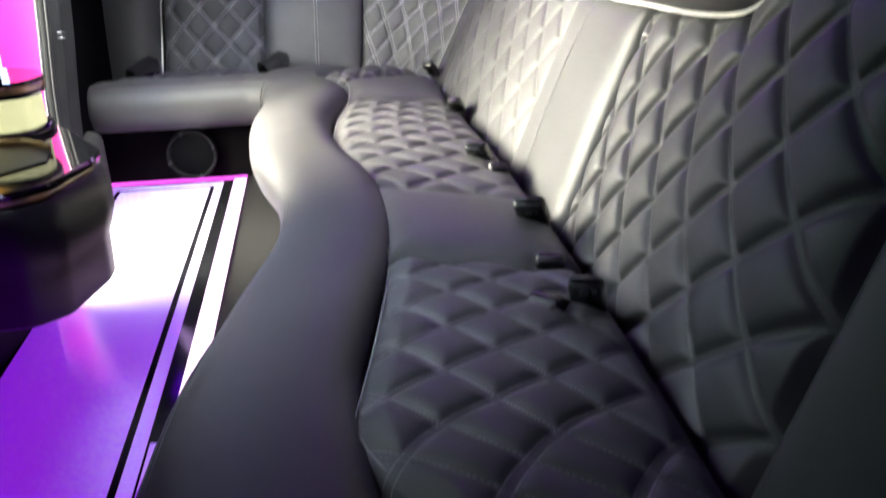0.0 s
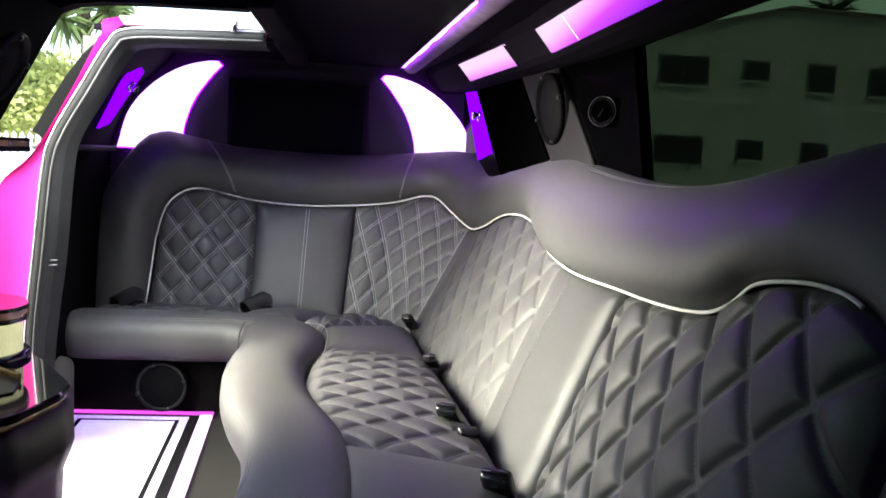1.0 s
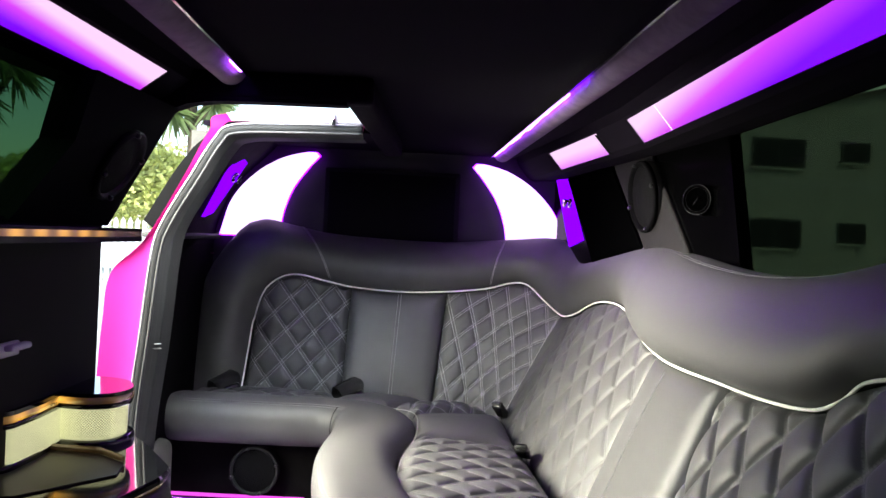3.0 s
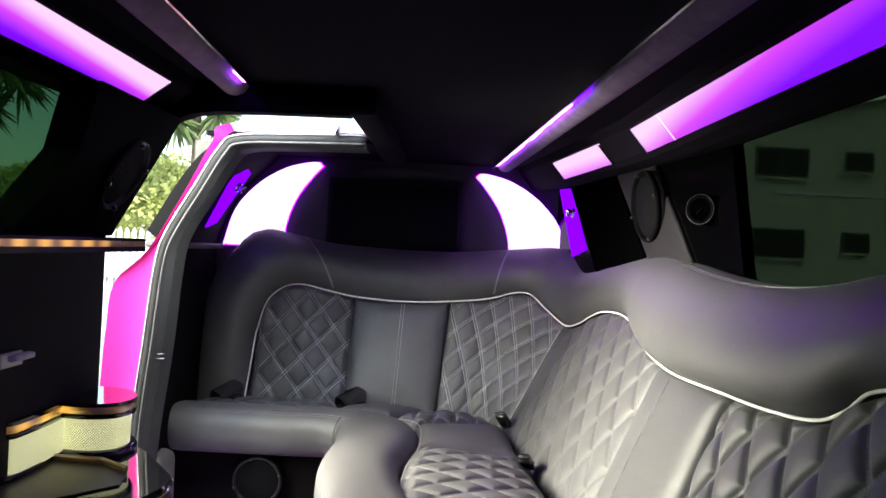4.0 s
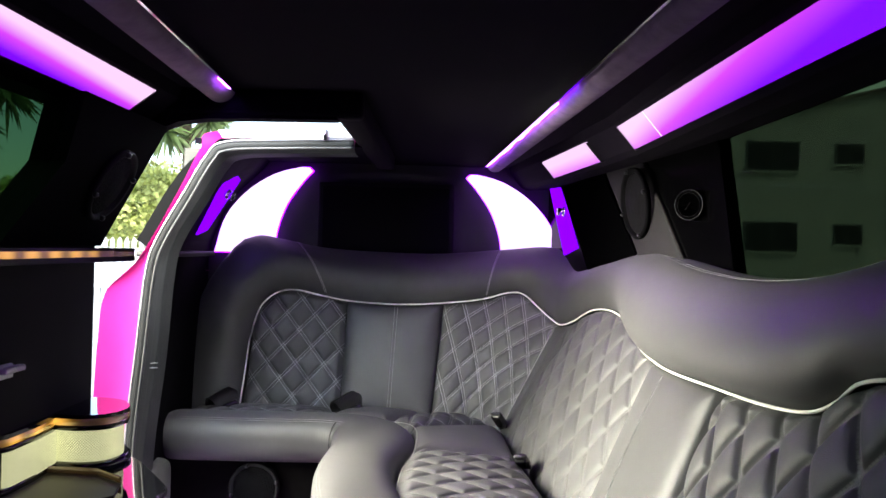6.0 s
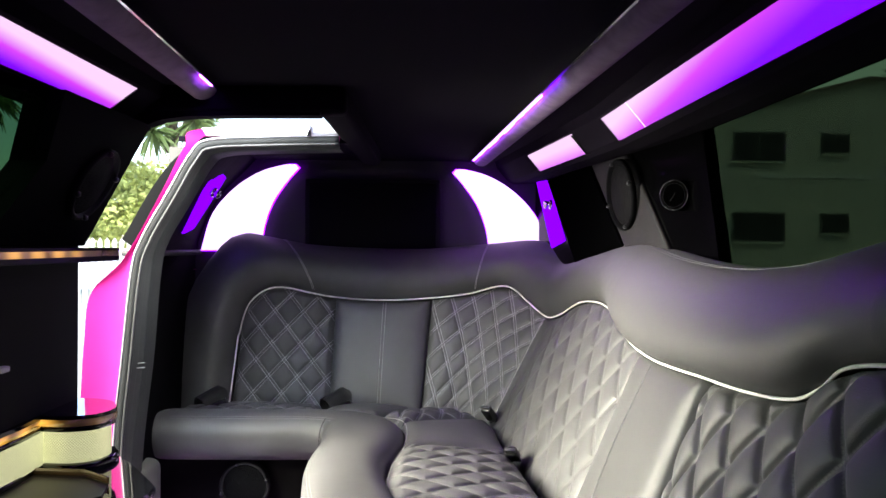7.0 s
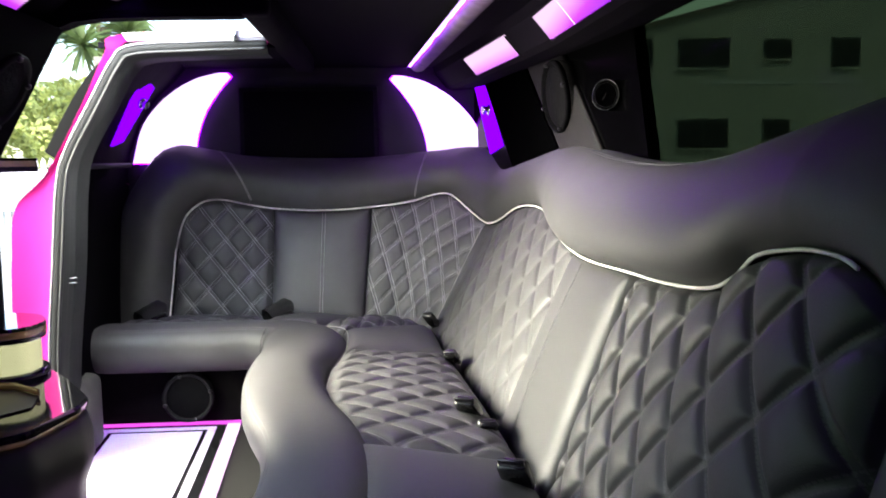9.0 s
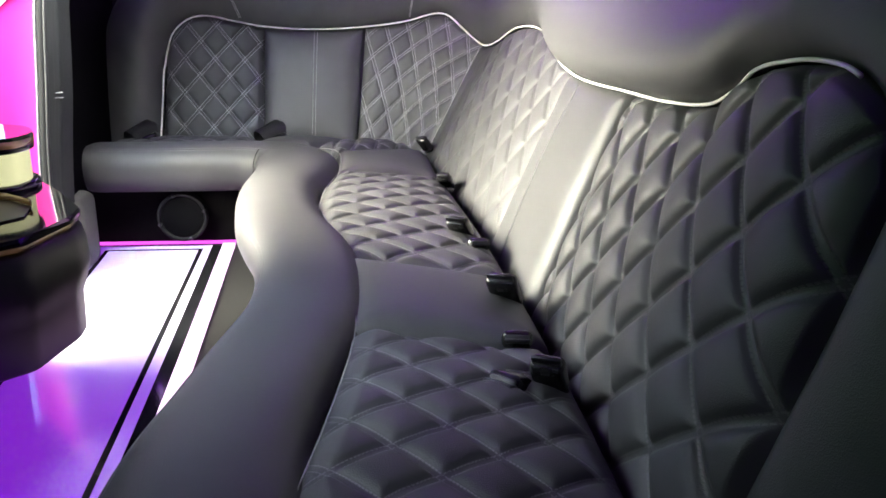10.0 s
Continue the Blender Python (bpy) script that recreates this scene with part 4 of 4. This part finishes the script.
for d in (-.006, .006):
    seam("seam", lambda p, d=d: back_at(1.5 + d * 2.4, .03 + .94 * p) + back_normal(1.5, .5) * (.0300 + .012 * math.sin(math.pi * (.03 + .94 * p))), 40)
for d in (-.004, .004):
    seam("seam", lambda p, d=d: back_at(7.50 + d, .04 + .92 * p) + back_normal(7.50, .5) * (.0303 + .0112 * math.sin(math.pi * (.04 + .92 * p))), 40, None, .0006, thread_dark)
for d in (-.010, .010):
    seam("seam", lambda p, d=d: back_at(3.855 + d, .05 + .9 * p) + back_normal(3.855, .5) * .004, 40, None, .0007)
for k in (1.78, 3.55):
    for d in (-.008, .008):
        seam("seam", lambda p, k=k, d=d: np.array(roll_surface((k + d) / 12, .03 + .66 * p)) + roll_normal(k) * .0008, 40)
# near-black cord, not thread: draws the shade in the bolster's corner fold
seam("fold", lambda p: np.array(bolster_surface(.262, .16 - .30 * p)), 30, None, .0016, flat_black)
for dq in (.150, .170):
    seam("seam", lambda p, dq=dq: np.array(bolster_surface(.03 + .27 * p, dq)), 160, None, .0006, thread_dark)
    seam("seam", lambda p, dq=dq: np.array(bolster_surface(.34 + .62 * p, dq - .06)), 240, None, .0006, thread_dark)
for dd in (-.004, .004):
    seam("seam", lambda p, dd=dd: np.array(roll_surface((6 + 4.9 * p) / 12, .650 + 1.6 * dd)), 160, None, .0005, thread_dark)

# ---- bar on the left ----
bar = thing("bar_cabinet", "glossy black bar pod with tiered amber-lit shelves and a mesh band", "bar cabinet")
TOP = [(-.69, 2.09), (-.61, 2.00), (-.505, 1.865), (-.405, 1.70), (-.400, 1.63), (-.432, 1.48), (-.485, 1.43), (-.69, 1.40)]


def inset(outline, d, cx=-.66, cy=1.76):
    return [(max(-.69, cx + (a - cx) * (1 - d / max(math.hypot(a - cx, b - cy), .05))) if a > -.685 else a, cy + (b - cy) * (1 - d / max(math.hypot(a - cx, b - cy), .05))) for a, b in outline]


def layered_bm(levels):
    bm = bmesh.new()
    rings = [[bm.verts.new((a, b, z)) for a, b in o] for o, z in levels]
    n = len(levels[0][0])
    for r, q in zip(rings, rings[1:]):
        for k in range(n):
            bm.faces.new((r[k], r[(k + 1) % n], q[(k + 1) % n], q[k]))
    bm.faces.new(rings[0][::-1])
    bm.faces.new(rings[-1])
    return bm


def rounded(outline, r=.03, n=4):
    out = []
    m_ = len(outline)
    for k in range(m_):
        p0, p1, p2 = (np.array(outline[(k + d) % m_]) for d in (-1, 0, 1))
        a, b = p1 + unit(p0 - p1) * min(r, np.linalg.norm(p0 - p1) * .45), p1 + unit(p2 - p1) * min(r, np.linalg.norm(p2 - p1) * .45)
        for j in range(n + 1):
            t = j / n
            out.append(tuple((1 - t)**2 * a + 2 * t * (1 - t) * p1 + t * t * b))
    return out


T_ = rounded(TOP, .016, 3)
part("body", layered_bm([(inset(T_, .030), .195), (inset(T_, .018), .203), (inset(T_, .014), .285), (inset(T_, .004), .310), (inset(T_, -.008), .345), (inset(T_, -.006), .39), (inset(T_, .002), .418), (inset(T_, .014), .428)]), black_vinyl, bar, "black padded vinyl body")
part("edge_light", layered_bm([(inset(T_, .008), .428), (inset(T_, .006), .438)]), led_amber_dim, bar, "amber glowing edge")
part("counter", layered_bm([(inset(T_, .003), .438), (inset(T_, .001), .446), (inset(T_, .006), .452)]), gloss_black, bar, "mirror-glossy black countertop", False)


def band_bm(outline, z0, z1):
    """An upright band round an outline; its texture runs in metres along it."""
    ring = np.array(outline + outline[:1])
    run = np.r_[0, np.cumsum(np.linalg.norm(np.diff(ring, axis=0), axis=1))]

    def at(p, q):
        d = p * run[-1]
        return (float(np.interp(d, run, ring[:, 0])), float(np.interp(d, run, ring[:, 1])), z0 + (z1 - z0) * q)
    return grid_bm(at, 120, 2, lambda p, q: (p * run[-1], q * (z1 - z0)))


TIER = rounded([(-.69, 2.02), (-.60, 1.99), (-.552, 1.90), (-.565, 1.82), (-.62, 1.79), (-.685, 1.80), (-.69, 1.81)], .04)
TIER_B = rounded([(-.69, 1.80), (-.676, 1.80), (-.671, 1.70), (-.675, 1.60), (-.69, 1.58)], .012)
for o, nm in ((TIER, "tier"), (TIER_B, "tier")):
    t_ = part(nm, layered_bm([(inset(o, -.004, -.67, 1.9), .452), (inset(o, -.004, -.67, 1.9), .463), (inset(o, .004, -.67, 1.9), .468)]), gloss_black, bar, "black glossy tier base")
    part("mesh_band", band_bm(inset(o, .012, -.67, 1.9), .466, .535), mesh_mat, t_, "pale perforated mesh brightened by its own glow")
    part("edge_light", layered_bm([(inset(o, .0, -.67, 1.9), .546), (inset(o, .0, -.67, 1.9), .560)]), led_amber, t_, "amber glowing edge")
    part("underside", layered_bm([(inset(o, .002, -.67, 1.9), .535), (inset(o, .0, -.67, 1.9), .546)]), gloss_black, t_)
    part("plate", layered_bm([(inset(o, .0, -.67, 1.9), .560), (inset(o, .002, -.67, 1.9), .568)]), gloss_black, t_, "glossy black shelf plate", False)
TRAY = [(-.684, 1.765), (-.57, 1.756), (-.50, 1.70), (-.484, 1.62), (-.544, 1.54), (-.60, 1.465), (-.684, 1.44)]
tray = part("tray", layered_bm([(TRAY, .4525), (TRAY, .4555)]), brown_gloss, bar, "brown glossy tray sunk into the countertop", False)


def tray_rim(p, q):
    u = 2 * p
    a, b = (np.array(TRAY[0]), np.array(TRAY[1])) if u < 1 else (np.array(TRAY[1]), np.array(TRAY[2]))
    x, y = a + (b - a) * (u - (u >= 1))
    ang = 2 * math.pi * q
    return (x, y + .0028 * math.cos(ang), .4625 + .0068 * math.sin(ang))


part("edge_light", grid_bm(tray_rim, 24, 8, None, True, True), led_amber_dim, tray, "amber glowing edge")
shelf = thing("bar_shelf", "glossy black upper bar shelf with an amber-lit edge", "shelf")
SH = rounded([(-.69, 2.00), (-.60, 2.00), (-.578, 1.97), (-.575, 1.2), (-.575, -.6), (-.69, -.6)], .015)
part("underside", layered_bm([(SH, .888), (SH, .899)]), gloss_black, shelf, "", False)
part("edge_light", layered_bm([(inset(SH, .002), .899), (inset(SH, .002), .911)]), led_amber, shelf, "amber glowing edge", False)
part("plate", layered_bm([(SH, .911), (SH, .917)]), gloss_black, shelf, "", False)
# chrome latch; the light it catches is put in as white paint
latch = thing("cabinet_latch", "small latch on the black bar front, whitened for its glint", "latch")
part("plate", box_bm(-.686, -.676, 1.54, 1.62, .672, .70, .004), white_paint, latch)
part("lever", box_bm(-.678, -.660, 1.56, 1.635, .684, .696, .004), white_paint, latch)

# ---- outside ----
ground = part("ground", box_bm(-400, 400, -400, 400, -.50, -.42), asphalt, None, "", False)
tagged(ground, "pale sunlit concrete ground", "ground", kind="structure")
far_sky = part("backdrop", box_bm(15, 240, 120, 120.5, -.42, 70), glow("hazy_sky", (0.80, 1.0, 0.90), 1.9), None, "", False)
tagged(far_sky, "bright hazy sky beyond the apartment building", "sky", kind="structure")
house = thing("apartment_building", "two-storey pale stucco apartment building with dark windows", "building")
HX, HY = 7.2, 28.0
part("wall", box_bm(HX, HX + 14.6, HY, HY + 9, -.42, 4.78), stucco, house, "", False)
part("gable", prism_bm([(HX, 4.78), (HX + 14.6, 4.78), (HX + 14.6, 6.30), (HX + 7.1, 6.46)], HY, HY + 9), stucco, house, "", False)
part("roof", prism_bm([(HX - .5, 4.56), (HX + 7.1, 6.47), (HX + 15.1, 6.29), (HX + 15.1, 6.36), (HX + 7.1, 6.55), (HX - .5, 4.64)], HY - .25, HY + 9.3), roof_tile, house, "", False)
# added strip, no real ledge: draws the pale line reflected in the car glass
part("ledge", box_bm(HX + 3.4, HX + 14.6, HY - .04, HY, 3.24, 3.34), white_paint, house, "pale strip in place of a reflection in the window glass", False)


def house_window(x, z, w, h):
    f = part("window", box_bm(x - w / 2 - .07, x + w / 2 + .07, HY - .05, HY + .02, z - h / 2 - .07, z + h / 2 + .07, .01), frame_grey, house, "grey window frame", False)
    part("pane", box_bm(x - w / 2, x - .03, HY - .07, HY - .045, z - h / 2, z + h / 2), rubber_dark, f, "", False)
    part("pane", box_bm(x + .03, x + w / 2, HY - .07, HY - .045, z - h / 2, z + h / 2), rubber_dark, f, "", False)
    part("sill", box_bm(x - w / 2 - .1, x + w / 2 + .1, HY - .14, HY - .05, z - h / 2 - .13, z - h / 2 - .07), stucco, f, "", False)


for z in (1.62, 4.25):
    for x, w in ((8.6, .9), (10.83, 1.6), (13.34, .8), (15.65, .85), (18.2, 1.6), (20.6, .85)):
        house_window(x, z + (.125 if w == .8 else 0), w, .55 if w == .8 else .85)

fence = thing("fence", "white picket fence beyond the open door", "fence")
picket = None
for k in range(60):
    x = -16 + k * .16
    if picket is None:
        picket = prism_bm([(-.045, -.42), (.045, -.42), (.045, .95), (0, 1.03), (-.045, .95)], -.012, .012)
        pk = part("picket", picket, white_paint, fence, "", False)
    else:
        pk = new("picket", pk.data)
        pk.parent = fence
    pk.location = (x, 19.0, 0)
for z in (-.1, .7):
    part("fence_rail", box_bm(-16.1, -6.3, 19.015, 19.06, z, z + .09), white_paint, fence, "", False)
gate = thing("metal_gate", "dark metal bar gate beside the white fence", "gate")
for k in range(8):
    part("bar", tube_bm(lambda p, k=k: (-6.15 + k * .14, 19.0, -.4 + 1.5 * p), 2, .014, 8), black_trim, gate)
for z in (-.25, 1.0):
    part("gate_rail", box_bm(-6.2, -5.1, 18.98, 19.02, z, z + .04), black_trim, gate, "", False)


def bush(x, y, z, r, h, n, material, label, seed, name="bush", trunk=0.0):
    rnd = random.Random(seed)
    t = thing(name, label, "tree" if trunk else "bush")
    bm = bmesh.new()
    for _ in range(n):
        while True:
            p = Vector((rnd.uniform(-1, 1), rnd.uniform(-1, 1), rnd.uniform(-1, 1)))
            if .35 < p.length < 1:
                break
        lump = .75 + .35 * noise.noise(p * 2.2 + Vector((seed, 0, 0)))
        c = Vector((x + p.x * r * lump, y + p.y * r * lump, z + p.z * h * lump))
        s_ = rnd.uniform(.04, .085) * (r / 1.5) ** .5
        d = Vector((rnd.uniform(-1, 1), rnd.uniform(-1, 1), rnd.uniform(-.6, 1))).normalized()
        e = d.orthogonal().normalized()
        e = (Matrix.Rotation(rnd.uniform(0, 6.28), 3, d) @ e)
        vs = [bm.verts.new(c + w) for w in (-d * s_, e * s_ * .5, d * s_, -e * s_ * .5)]
        bm.faces.new(vs)
    part("crown", bm, material, t, "", False)
    part("trunk", tube_bm(lambda p: (x + .1 * math.sin(3 * p), y, -.42 + (z - .2 * h + .42) * p), 8, .05 + trunk, 8), bark, t)
    for k in range(5):
        a = k * 1.3 + seed
        part("limb", tube_bm(lambda p, a=a: (x + math.cos(a) * r * .6 * p, y + math.sin(a) * r * .6 * p, z - .3 * h + h * .6 * p), 5, .025 + trunk * .3, 6), bark, t)
    return t


bush(-7.6, 22.5, 1.9, 2.6, 1.4, 12000, leaf_yellow, "sunlit yellow-green shrub behind the fence", 3)
bush(-11.5, 23.5, 1.6, 2.4, 1.3, 9000, leaf_yellow, "sunlit yellow-green shrub behind the fence", 5)
bush(-4.0, 30, 2.4, 3.2, 1.6, 4000, leaf_green, "green garden tree behind the fence", 8, "tree", .08)


def spiky(x, y, z, r, seed, heads, label, name="yucca_tree"):
    rnd = random.Random(seed)
    t = thing(name, label, "tree")
    part("trunk", tube_bm(lambda p: (x + .15 * math.sin(2 * p), y, -.42 + (z + .3) * p), 10, .11, 8), bark, t)
    for k in range(heads):
        a = 2 * math.pi * k / heads + seed
        c = Vector((x + .55 * r * math.cos(a) * (k > 0), y + .4 * r * math.sin(a) * (k > 0), z + rnd.uniform(-.6, .7)))
        part("limb", tube_bm(lambda p, c=c: Vector((x, y, z - 1.0)).lerp(c, p), 5, .06, 6), bark, t)
        bm = bmesh.new()
        for _ in range(150):
            d = Vector((rnd.uniform(-1, 1), rnd.uniform(-1, 1), rnd.uniform(-.7, 1))).normalized()
            e = d.orthogonal().normalized()
            ln = rnd.uniform(.5, .8) * r * .7
            w = ln * .05
            droop = Vector((0, 0, -.18 * ln))
            mid = c + d * ln * .55
            vs = [bm.verts.new(v) for v in (c - e * w * .6, c + e * w * .6, mid + e * w, mid - e * w, c + d * ln + droop)]
            bm.faces.new((vs[0], vs[1], vs[2], vs[3]))
            bm.faces.new((vs[3], vs[2], vs[4]))
        part("leaf_head", bm, leaf_green, t, "", False)
    return t


spiky(-6.2, 20.5, 4.1, 1.5, 2, 5, "spiky-leaved yucca tree behind the fence")
spiky(-9.4, 17, 3.6, 1.6, 4, 4, "spiky-leaved yucca tree behind the fence")
spiky(21.8, 38.5, 8.05, 3.0, 6, 1, "tall palm beyond the apartment building", "palm_tree")
spiky(-13.5, 21, 6.4, 2.2, 9, 1, "palm seen through the tinted window", "palm_tree")
